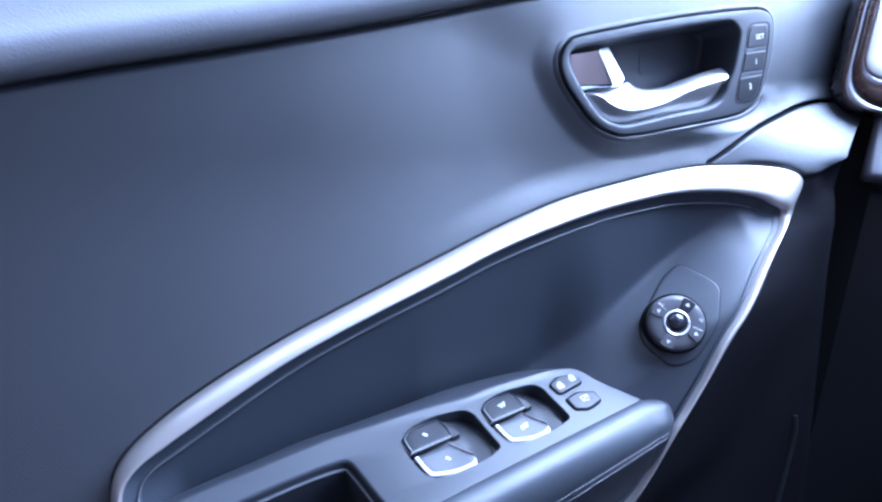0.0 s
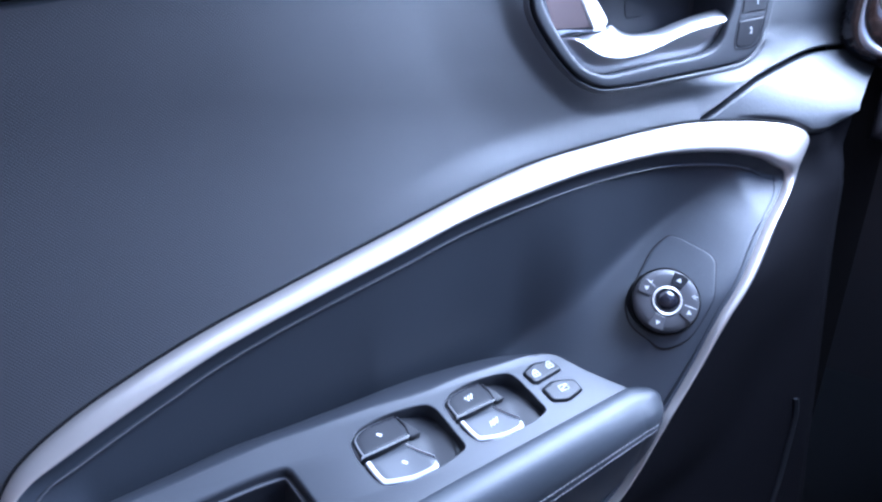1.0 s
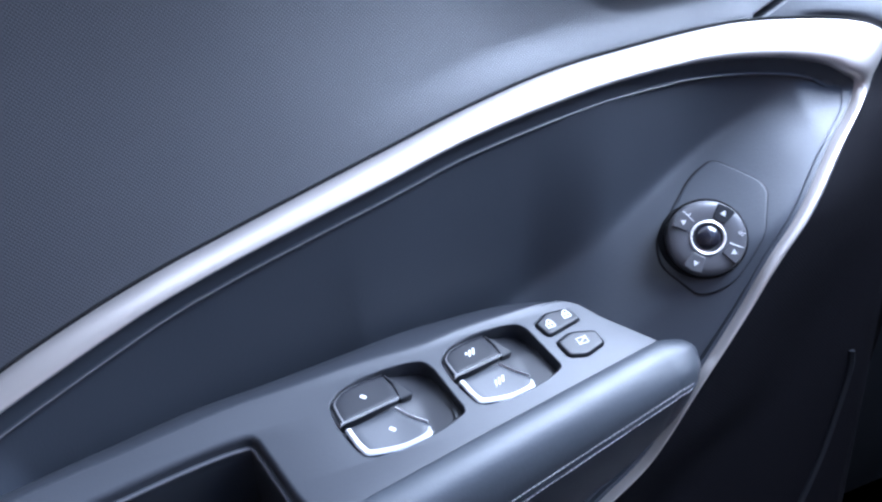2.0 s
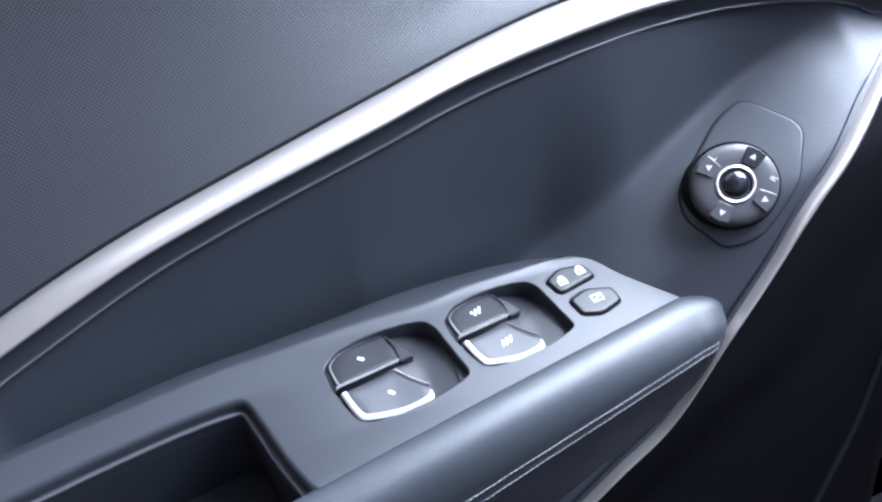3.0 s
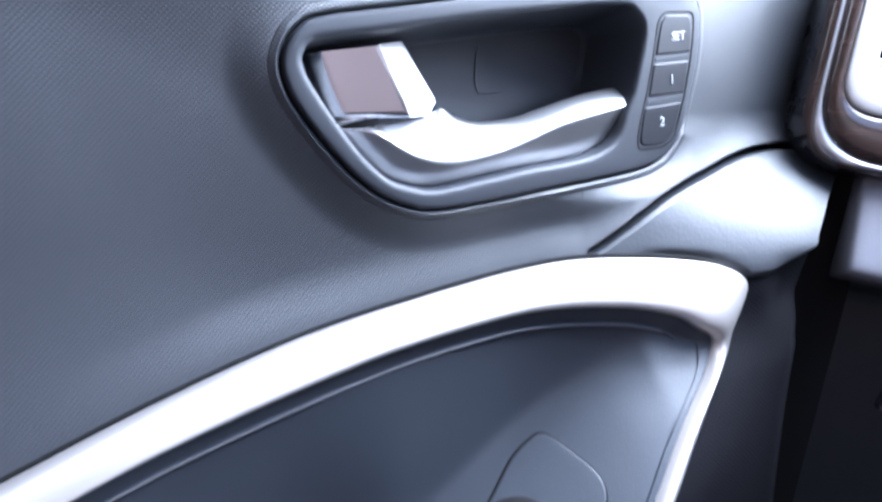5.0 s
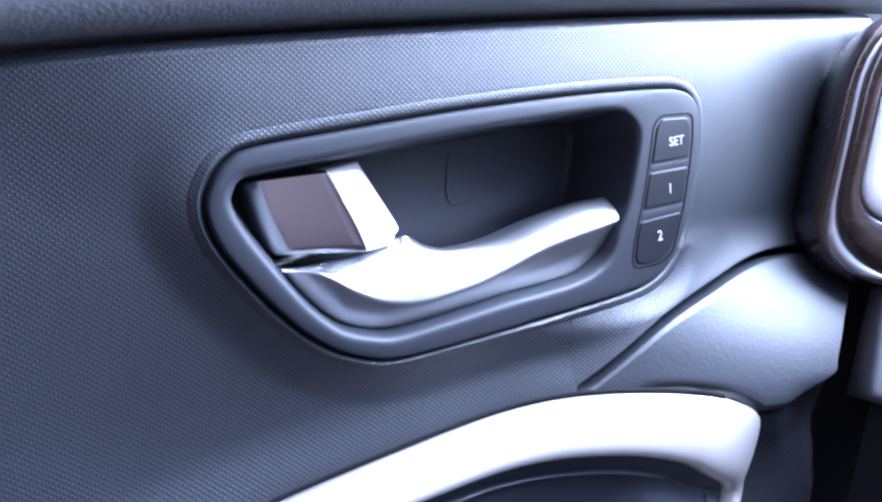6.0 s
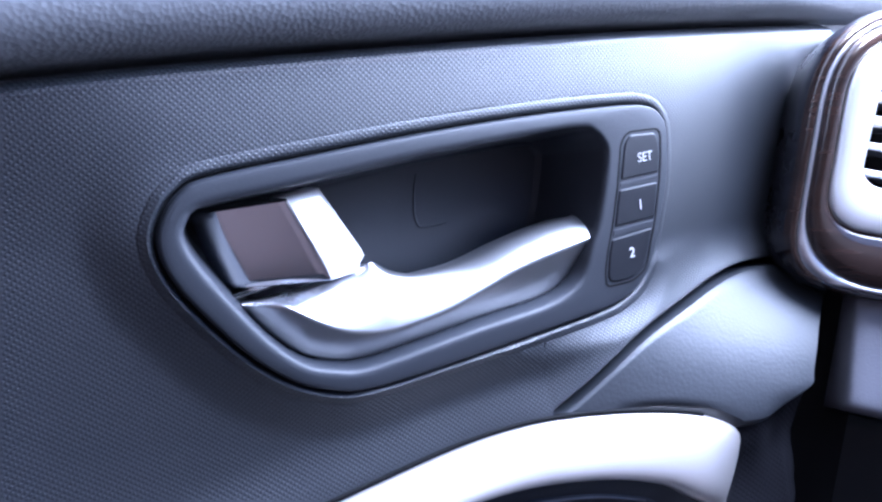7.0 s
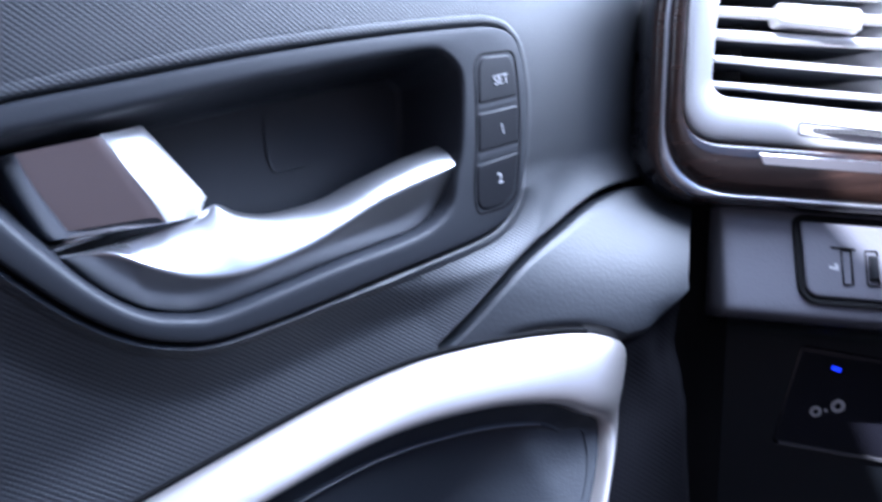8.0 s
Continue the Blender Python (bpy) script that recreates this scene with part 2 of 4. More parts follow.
# ---- the door's shape ----
def skin_y(x, z):
    """Depth of the upper door skin; it leans into the cabin below the handle and swells towards the dash."""
    w = -z - 0.02 + 0.1 * (-x - 0.1)
    drop = 0.32 * (math.hypot(w, 0.03) - 0.03) if w > 0 else 0.0
    drop = drop if drop < 0.05 else 0.05 + 0.04 * (1 - math.exp(-(drop - 0.05) / 0.04))
    under = 1 - 0.45 * smooth01((-0.042 - z) / 0.03) * smooth01((x - 0.042) / 0.015)
    return 0.005 - 0.042 * smooth01((x + 0.07) / 0.165) * smooth01((0.012 - z) / 0.064) * under - drop


def panel_y(x, z):
    """The woven panel lies a little behind the line of the proud silver trim."""
    lean = max(0.0, 0.005 - skin_y(x, z)) * (1 - smooth01((x + 0.12) / 0.09))
    return skin_y(x, z) + 0.007 * (1 - math.exp(-lean * 0.6 / 0.007))


def strip_y(x, z):
    return -0.022 - 0.030 * smooth01((-z - 0.05) / 0.085)


BELT = spline([(-0.95, -0.035), (-0.75, 0.0), (-0.42, 0.041), (-0.35, 0.0485), (-0.265, 0.0577), (-0.16, 0.0712), (-0.06, 0.079), (0.026, 0.084), (0.123, 0.088), (0.24, 0.090)], 160)
TRIM_OUT = [(-0.4105, -0.2050), (-0.4100, -0.1700), (-0.4080, -0.1490), (-0.4000, -0.1363), (-0.3790, -0.1233), (-0.3490, -0.1103), (-0.3170, -0.0988), (-0.2850, -0.0893), (-0.2520, -0.0798), (-0.2190, -0.0704), (-0.1790, -0.0590), (-0.1370, -0.0495), (-0.0930, -0.0440), (-0.0470, -0.0402), (-0.0240, -0.0400), (0.0040, -0.0426), (0.0240, -0.0470), (0.0365, -0.0555), (0.0325, -0.0655), (0.0215, -0.0785), (-0.0120, -0.1070), (-0.0400, -0.1355), (-0.0520, -0.1505), (-0.0680, -0.1710), (-0.0910, -0.1990), (-0.1190, -0.2335), (-0.1480, -0.2540), (-0.1770, -0.2740), (-0.2600, -0.3260)]
TRIM_IN = [(-0.4045, -0.2050), (-0.4040, -0.1700), (-0.4020, -0.1500), (-0.3935, -0.1395), (-0.3790, -0.1325), (-0.3510, -0.1205), (-0.3190, -0.1078), (-0.2890, -0.0985), (-0.2570, -0.0900), (-0.2240, -0.0816), (-0.1860, -0.0715), (-0.1440, -0.0637), (-0.1030, -0.0580), (-0.0580, -0.0553), (-0.0220, -0.0578), (-0.0010, -0.0628), (0.0080, -0.0685), (0.0145, -0.0735), (0.0130, -0.0800), (0.0040, -0.0880), (-0.0185, -0.1035), (-0.0465, -0.1315), (-0.0595, -0.1470), (-0.0738, -0.1690), (-0.0953, -0.1966), (-0.1222, -0.2305), (-0.1500, -0.2498), (-0.1790, -0.2695), (-0.2610, -0.3220)]
SEAM = [(-0.0270, -0.0400), (-0.013, -0.0328), (-0.001, -0.0262), (0.011, -0.0203), (0.023, -0.0160), (0.035, -0.0125), (0.047, -0.0092), (0.059, -0.0068), (0.071, -0.0057), (0.083, -0.0058), (0.095, -0.0072), (0.125, -0.014)]


def curve_z(pts, x):
    P = np.array(pts)
    return float(np.interp(x, P[:, 0], P[:, 1]))


SEAM_LINE = spline(SEAM, 80)
TRIM_TOP = spline(TRIM_OUT[:18], 200)
FRONT = spline([(-0.45, 0.045), (-0.25, 0.055), (-0.126, 0.061), (-0.085, 0.065), (-0.060, 0.0655), (-0.043, 0.0660), (-0.031, 0.0785), (-0.024, 0.090), (-0.017, 0.1045), (-0.009, 0.120)], 80)


def inside(x, z, ring):
    hit = False
    for a, b in zip(ring, np.roll(ring, -1, 0)):
        if (a[1] > z) != (b[1] > z) and x < a[0] + (z - a[1]) / (b[1] - a[1]) * (b[0] - a[0]):
            hit = not hit
    return hit


# outlines of the handle's bezel
BEZ_OUT = [(-0.1342, 0.0335), (-0.1325, 0.0395), (-0.1283, 0.0448), (-0.1215, 0.0477), (-0.0975, 0.0507), (-0.0651, 0.0543), (-0.0262, 0.0574), (0.0080, 0.0588), (0.0200, 0.0583), (0.0265, 0.0555),
           (0.0298, 0.0490), (0.0296, 0.0330), (0.0258, 0.0174), (0.0226, 0.0070), (0.0180, -0.0005), (0.0105, -0.0055), (-0.0020, -0.0085), (-0.0380, -0.0112), (-0.0702, -0.0133), (-0.0890, -0.0135),
           (-0.0985, -0.0110), (-0.1075, -0.0062), (-0.1170, 0.0026), (-0.1270, 0.0160), (-0.1325, 0.0258)]
BEZ_IN = [(-0.1281, 0.0345), (-0.1274, 0.0375), (-0.1255, 0.0401), (-0.1205, 0.0415), (-0.0975, 0.0441), (-0.0650, 0.0481), (-0.0262, 0.0515), (-0.0085, 0.0522), (-0.0035, 0.0505), (0.0002, 0.0470),
          (0.0014, 0.0425), (-0.0005, 0.0319), (-0.0033, 0.0211), (-0.0068, 0.0135), (-0.0105, 0.0050), (-0.0175, 0.0002), (-0.0290, -0.0022), (-0.0501, -0.0036), (-0.0700, -0.0056), (-0.0875, -0.0071),
          (-0.0960, -0.0054), (-0.1040, -0.0018), (-0.1120, 0.0062), (-0.1200, 0.0180), (-0.1262, 0.0288)]
BEZ_RING = spline_raw(BEZ_OUT, 24, True)
HOLE = spline_raw([(0.5 * a[0] + 0.5 * b[0], 0.5 * a[1] + 0.5 * b[1]) for a, b in zip(BEZ_OUT, BEZ_IN)], 3, True)


@functools.lru_cache(maxsize=200000)
def bezel_gap(x, z):
    """Distance from the bezel's outline."""
    if not (-0.31 < x < 0.2 and -0.19 < z < 0.2):
        return 0.2
    return float(np.min(np.hypot(BEZ_RING[:, 0] - x, BEZ_RING[:, 1] - z)))


def trim_z(x):
    return curve_z(TRIM_TOP[TRIM_TOP[:, 1] > -0.150], x)


def hollow(x, z):
    """The skin swells to meet the handle's bezel and dips round its lower rear, so that the bezel stands on a soft mound."""
    d = bezel_gap(x, z)
    if d > 0.16:
        return 0.0
    q = (x + 0.05) * -0.45 + (z - 0.02) * -0.9
    dip = 0.0042 * smooth01(d / 0.017) * (1 - smooth01((d - 0.015) / 0.14)) * smooth01((q + 0.005) / 0.045)
    return dip - 0.0026 * (1 - smooth01((d - 0.001) / 0.060))


def skin_full(x, z):
    """The finished skin: it never stands proud of the bezel that it meets."""
    y = panel_y(x, z) + hollow(x, z) * smooth01((z - (curve_z(SEAM_LINE, x) if x > -0.0265 else trim_z(x))) / 0.02)
    d = bezel_gap(x, z)
    return y if y > 0.0012 else 0.0012 + (y - 0.0012) * smooth01((d - 0.0015) / 0.010)


def build_door():
    door = thing("car_door", "closed car door, charcoal inner panels with silver trim", "car door")
    # upper skin, from the belt line down to the silver trim and the seam
    cols = []
    xs = np.r_[np.linspace(-0.95, -0.4095, 60), np.linspace(-0.4095, -0.151, 110), np.linspace(-0.150, -0.0268, 150), np.linspace(-0.0262, 0.042, 84), np.linspace(0.0435, 0.135, 50)]
    for n, x in enumerate(xs):
        top = curve_z(BELT, x)
        if n < 60:
            low = -0.42
        elif x < -0.0265:
            low = curve_z(TRIM_TOP[(TRIM_TOP[:, 1] > -0.150)], x) - 0.002 - 0.004 * (1 - smooth01((x + 0.12) / 0.09))
        else:
            low = curve_z(SEAM_LINE, x) + 0.0012
        col = []
        for k in range(131):
            z = top - (top - low) * (1 - k / 130) ** (1.7 if n < 60 else 1.0)
            y = skin_full(x, z) if -0.31 < x < 0.1 else panel_y(x, z)
            edge = max(0.0, 1 - (z - low) / 0.0018)
            y += 0.003 * edge * edge
            up = max(0.0, 1 - (top - z) / 0.004)
            y += 0.006 * up * up
            if -0.31 < x < 0.1:
                near = bezel_gap(x, z)
                y += 0.0035 * (1 - smooth01((near - 0.0016) / 0.0020))
            if inside(x, z, HOLE):
                y = 0.040
            col.append((x, y, z))
        col.insert(0, (x, col[0][1] + 0.008, low))
        col.append((x, col[-1][1] + 0.008, top + 0.001))
        cols.append(col)
    part("upper_panel", loft(cols[60:], bm=loft(cols[:60])), SKIN, door, "charcoal upper door panel with a fine diagonal weave")
    # smooth corner below the seam: columns run from the trim's edge up to the seam
    base = [(x, trim_z(x) + 0.0003) for x in np.linspace(-0.026, 0.034, 40)]
    base += [tuple(p) for p in spline([base[-1], (0.044, -0.0530), (0.055, -0.0490), (0.0665, -0.0440)], 26)[1:]]
    reach = np.r_[np.linspace(-0.0258, 0.070, 42), np.linspace(0.072, 0.1135, 23)]
    cols = []
    for (xb, zb), xt in zip(base, reach):
        ztop = curve_z(SEAM_LINE, xt) - 0.0013
        ztop = max(ztop, zb + 0.0008)
        col = []
        for k in range(31):
            e = k / 30
            z = zb + (ztop - zb) * e
            edge_x = float(np.interp(z, FRONT[:, 0], FRONT[:, 1]))
            x = min(xb + (xt - xb) * e, edge_x)
            up, dn = max(0.0, 1 - (ztop - z) / 0.0018), max(0.0, 1 - (z - zb) / 0.004)
            col.append((x, skin_y(x, z) + 0.0010 * up * up + 0.003 * dn * dn * smooth01((x + 0.01) / 0.02), z))
        col.append((col[-1][0], col[-1][1] + 0.008, ztop))
        col.insert(0, (col[0][0], col[0][1] + 0.012, zb))
        cols.append(col)
    turn = [[(p[0] + dx, p[1] + dy, p[2]) for p in cols[-1]] for dx, dy in ((0.0006, 0.0008), (0.0010, 0.0030), (0.0014, 0.02))]
    part("corner_panel", loft(cols + turn), CORNER, door, "smooth grey corner panel below a curved seam")
    # dark lower door in front of the strip
    out_line = spline(TRIM_OUT[17:], 120)
    rows = []
    for z in np.linspace(-0.044, -0.40, 76):
        xa = float(np.interp(-z, -out_line[:, 1], out_line[:, 0]))
        xb = float(np.interp(z, FRONT[:, 0], FRONT[:, 1]))
        row = []
        for k in range(30):
            x = xa - 0.002 + (xb - xa + 0.002) * k / 29
            y = strip_y(x, z) + 0.004
            y = y + (-0.031 - y) * smooth01((x - xa) / max(0.03, min(0.11, xb - xa))) + 0.004 * smooth01((x - xb + 0.010) / 0.010)
            if z > -0.082:
                y = skin_y(x, z) + 0.0035 - 0.0025 * smooth01((-0.05 - z) / 0.008) + (y - skin_y(x, z)) * smooth01((-0.046 - z) / 0.035)
            row.append((x, y, z))
        row += [(xb + 0.002, row[-1][1] + 0.03, z), (xb + 0.004, row[-1][1] + 0.13, z)]
        rows.append(row)
    part("lower_panel", loft(rows), MESH, door, "near-black mesh-textured lower door panel")
    # faint moulded edge low on the door
    edge = spline([(0.0320, -0.228), (0.0330, -0.240), (0.0285, -0.262), (0.0190, -0.298), (0.0040, -0.335), (-0.016, -0.378)], 40)
    rows = [[(x + dx, -0.0312 + dy, z) for dx, dy in ((-0.0035, 0.012), (-0.0018, -0.0010), (0.0, -0.0024), (0.0016, -0.0014), (0.0035, 0.012))] for x, z in edge]
    part("moulded_edge", loft(rows, cap_first=True), BLACK, door)
    # belt-line cap over a dark groove
    prof = [(0.014, -0.002), (0.014, 0.001), (-0.001, 0.0015), (-0.006, 0.0035), (-0.0095, 0.008), (-0.010, 0.012), (-0.007, 0.018), (0.002, 0.027), (0.012, 0.040), (0.024, 0.058), (0.045, 0.080), (0.062, 0.090), (0.066, 0.040)]
    rings = [[(x, 0.005 + y, z + h) for y, h in spline(prof, 40)] for x, z in BELT]
    part("window_sill_cap", loft(rings), SOFT, door, "soft grained grey cap along the window sill", sharp=60)
    # dark core behind the seams and under the cap
    rings = [[(x, 0.035, curve_z(BELT, x) + 0.004), (x, 0.045, -0.03), (x, 0.070, -0.06), (x, 0.145, -0.12), (x, 0.145, -0.45)] for x in np.linspace(-0.95, 0.12, 30)]
    part("door_core", loft(rings), RUBBER, door)
    build_trim(door)
    build_pocket(door)
    build_handle(door)
    build_armrest(door)
    build_knob(door)
    return door


def build_trim(door):
    o, i = spline_raw(TRIM_OUT, 8), spline_raw(TRIM_IN, 8)
    n = len(o)
    tip = 17 * 8
    for k in range(n):
        slim = smooth01((k - tip - 8) / 16)
        lower = smooth01((-0.12 - o[k][1]) / 0.06)
        i[k], o[k] = i[k] + (o[k] - i[k]) * 0.25 * slim, o[k] + (i[k] - o[k]) * 0.24 * lower
    rings = []
    lip = []
    tan = np.gradient(i, axis=0)
    tan /= np.linalg.norm(tan, axis=1)[:, None]
    inward = np.stack([tan[:, 1], -tan[:, 0]], 1)
    inward = np.stack([np.convolve(np.pad(inward[:, c], 10, mode="edge"), np.ones(21) / 21, "valid") for c in (0, 1)], 1)
    for k in range(n):
        down = smooth01((k - tip + 10) / 20)
        near_tip = smooth01((k - tip + 30) / 24)
        fore = 0.002 * smooth01((o[k][0] + 0.11) / 0.07)
        yo = (skin_y(*o[k]) + 0.001 - fore) * (1 - down) + (strip_y(*o[k]) + 0.003) * down
        yi = (skin_y(*i[k]) - 0.007 - 1.2 * fore) * (1 - down) + (strip_y(*i[k]) - 0.001) * down
        ring = []
        for t, b in ((-0.02, 0.006), (0.0, 0.0008), (0.03, -0.0004), (0.10, -0.0012), (0.25, -0.0018), (0.45, -0.0021), (0.62, -0.0020), (0.74, -0.0016), (0.82, -0.0011), (0.88, -0.0004), (0.92, 0.0004), (0.95, 0.0014), (0.98, 0.0030), (1.0, 0.0050), (0.99, 0.011)):
            p = o[k] + (i[k] - o[k]) * t
            ring.append((p[0], yo + (yi - yo) * min(1, max(0, t)) + (b if t >= 0 else 0.016), p[1]))
        rings.append(ring)
        w = 1 - 0.80 * smooth01((k - tip + 6) / 26)
        q = []
        for d, b in ((-0.001, 0.0052), (0.0015, 0.0062), (0.0040, 0.0071), (0.0066, 0.0078), (0.0070, 0.0070), (0.0075, 0.0069), (0.0080, 0.0076), (0.0086, 0.012), (0.0088, 0.040)):
            p = i[k] + inward[k] * d * w
            f = min(1.0, max(0.0, d / 0.0066))
            flush = (yi + 0.0045) * (1 - f) + (liner_y(p[0], p[1]) - 0.0007) * f + (0.004 if d > 0.0082 else 0.0)
            q.append((p[0], (yi + b) * (1 - near_tip) + flush * near_tip, p[1]))
        lip.append(q)
    # black strip that paints the shadow line along the trim's outer edge
    shadow_line = [[(p[0] + w * q[0], panel_y(p[0], p[1]) + dy, p[1] + w * q[1]) for w, dy in ((0.0016, 0.001), (0.0012, -0.0006), (0.0004, -0.0006), (-0.0012, 0.001))] for p, q in zip(o[:tip - 8], -inward)]
    part("trim_shadow_line", loft(shadow_line), RUBBER, door)
    part("silver_trim", loft(rings), SATIN, door, "satin silver trim arc with a pointed front corner", sharp=50)
    bead = []
    for k in range(tip - 14):
        w = 1 - 0.80 * smooth01((k - tip + 6) / 26)
        base = lip[k][5]
        bead.append([(i[k][0] + inward[k][0] * d * w, base[1] + b, i[k][1] + inward[k][1] * d * w) for d, b in ((0.0070, 0.0006), (0.0072, -0.0003), (0.0076, -0.0005), (0.0080, -0.0002), (0.0082, 0.0008))])
    part("lip_bead", loft(bead), BEAD, door, "thin pale bead along the lip", sharp=60)
    part("trim_lip", loft(lip), LINER, door, "dark inner lip with a thin raised edge", sharp=50)


KNOB = Place((-0.079, -0.035, -0.132), (-0.50, -1.0, 0.53))
STRIP_X = spline([(-0.03, 0.022), (-0.06, 0.020), (-0.079, 0.0125), (-0.088, 0.003), (-0.1035, -0.0185), (-0.1315, -0.0465), (-0.147, -0.0595), (-0.168, -0.0755), (-0.195, -0.098), (-0.228, -0.125), (-0.30, -0.23)], 120)[::-1]


POCKET_TOP = spline(TRIM_IN[2:18], 200)


def plate_y(x, z):
    """The plate that faces the driver and carries the mirror switch."""
    far = max(0.0, float(np.interp(z, STRIP_X[:, 0], STRIP_X[:, 1])) - x)
    return strip_y(x, z) + 0.005 + 0.38 * far + 1.0 * far * far


def liner_y(x, z):
    """The pocket behind the armrest: the plate falls away to a valley, from which a wall leans back up to the trim."""
    top = float(np.interp(x, POCKET_TOP[:, 0], POCKET_TOP[:, 1]))
    valley = -0.121 + 0.62 * (x + 0.088)
    y_top = skin_y(x, top) - 0.0010
    rise = max(0.003, top - valley)
    plate = plate_y(x, valley)
    deep, limit = max(plate, y_top + (0.10 + 0.15 * smooth01((-0.105 - x) / 0.05)) * rise), y_top + 0.042
    deep = 0.5 * (deep + limit - math.hypot(deep - limit, 0.012))
    wall = deep - (deep - y_top) / rise * (z - valley)
    floor = plate_y(x, z) + (deep - plate) * smooth01((z - valley + 0.035) / 0.035)
    y = 0.5 * (floor + wall - math.hypot(floor - wall, 0.0035))
    return y + (skin_y(x, z) + 0.004 - y) * smooth01((-0.375 - x) / 0.028)


def build_pocket(door):
    left_arm, right_arm = spline(TRIM_IN[1:14], 200), spline(TRIM_IN[13:19], 80)[::-1]
    rows = []
    for z in np.linspace(-0.0525, -0.29, 120):
        xa = float(np.interp(z - 0.0035, left_arm[:, 1], left_arm[:, 0]))
        xb = float(np.interp(z, STRIP_X[:, 0], STRIP_X[:, 1])) + 0.001
        if z > -0.079:
            xb = min(xb, float(np.interp(z - 0.003, right_arm[:, 1], right_arm[:, 0])) + 0.006)
        rows.append([(x, liner_y(x, z), z) for x in np.linspace(xa, max(xb, xa + 0.001), 160)])
    part("pocket_liner", loft(rows), LINER, door, "dark plastic pocket behind the armrest")


# ---- door handle ----
def build_handle(door):
    o, i = spline_raw(BEZ_OUT, 6, True), spline_raw(BEZ_IN, 6, True)

    def ring(t, y, grow=0.0):
        p = o + (i - o) * t
        p = inset(p, -grow)
        return [(a[0], y, a[1]) for a in p]

    rings = [ring(0, 0.016), ring(0, 0.0024), ring(0, 0.0010, -0.0001), ring(0, 0.0003, -0.0004), ring(0, -0.0001, -0.0009), ring(0, -0.0002, -0.0014), ring(0.3, -0.0003), ring(0.6, -0.0003),
             ring(1.0, -0.0003, 0.0022), ring(1.0, -0.0002, 0.0015), ring(1.0, 0.0, 0.0010), ring(1.0, 0.0003, 0.0006), ring(1.0, 0.0010, 0.0002), ring(1.0, 0.0024), ring(1.0, 0.008, -0.0006), ring(1.0, 0.022, -0.0022), ring(1.0, 0.030, -0.0030), ring(1.0, 0.032, -0.0045)]
    floor_ring = inset(i, 0.0045)
    back = Place((0, 0.032, 0), (0, -1, 0))
    back.u, back.v = np.array([1.0, 0, 0]), np.array([0, 0, 1.0])
    bm = sheet(back, [[(p[0] * 1000, p[1] * 1000) for p in floor_ring]], 0.0, bm=loft(rings, closed=True))
    bmesh.ops.remove_doubles(bm, verts=bm.verts, dist=0.00002)
    bez = part("handle_bezel", bm, BEZEL, door, "charcoal door handle bezel with a hollow", sharp=24)
    gap = loft([ring(0, 0.014, -0.0002), ring(0, 0.0036, 0.0000), ring(0, 0.0036, 0.0004), ring(0, 0.0038, 0.0008), ring(0, 0.014, 0.0009)], closed=True)
    part("bezel_gasket", gap, RUBBER, bez)
    # woven lip of the panel, which rises to meet the bezel
    collar = []
    for grow, y in ((0.60, 0.010), (0.63, 0.0014), (0.8, 0.0005), (1.2, -0.0001), (1.9, -0.00035), (2.9, -0.00035), (3.5, -0.0003), (3.9, -0.00015), (4.3, 0.0014)):
        crest = 0.0008 * max(0.0, 1 - abs(grow - 1.6) / 1.5)
        collar.append([(p[0], y + skin_full(p[0], p[2]) - crest * smooth01(((p[0] + 0.05) * -0.45 + (p[2] - 0.02) * -0.9 + 0.01) / 0.03), p[2]) for p in [(a[0], 0.0, a[1]) for a in inset(BEZ_RING, -grow / 1000)]])
    part("panel_lip", loft(collar, closed=True), SKIN, door, "woven lip of the panel round the handle bezel", sharp=50)
    flat = Place((0, 0.0318, 0), (0, -1, 0))
    flat.u, flat.v = np.array([1.0, 0, 0]), np.array([0, 0, 1.0])
    # moulded L-shaped line in the hollow
    path = spline([(-52.6, 41.5), (-53.8, 38), (-54.6, 30), (-54.2, 26), (-52, 23.6), (-43, 23.8)], 40)
    bm = loft([[flat.at(p[0], p[1], 0.1), flat.at(p[0] + 0.35, p[1] + 0.35, 0.35), flat.at(p[0] + 0.8, p[1] + 0.7, 0.1)] for p in path])
    part("moulded_line", bm, BEZEL, bez)
    # the lever: bright upper face, a soft crease, a lower face that turns under
    top = [(-0.1165, 0.0147), (-0.1089, 0.0145), (-0.101, 0.0153), (-0.0945, 0.0161), (-0.086, 0.0172), (-0.0815, 0.0186), (-0.0785, 0.0191), (-0.0738, 0.0160), (-0.0665, 0.0139), (-0.0568, 0.0139), (-0.0465, 0.0151), (-0.0334, 0.0185), (-0.0196, 0.0214), (-0.0075, 0.0232), (-0.002, 0.0232), (0.0006, 0.0222), (0.0014, 0.0204)]
    mid = [(-0.1165, 0.0144), (-0.1115, 0.0142), (-0.1071, 0.0136), (-0.1036, 0.0115), (-0.0978, 0.0073), (-0.0917, 0.0038), (-0.0852, 0.0018), (-0.0784, 0.0009), (-0.0692, 0.0019), (-0.0577, 0.0041), (-0.0474, 0.0074), (-0.0367, 0.0109), (-0.0256, 0.0133), (-0.0139, 0.0152), (-0.0051, 0.0165), (0.0014, 0.0180)]
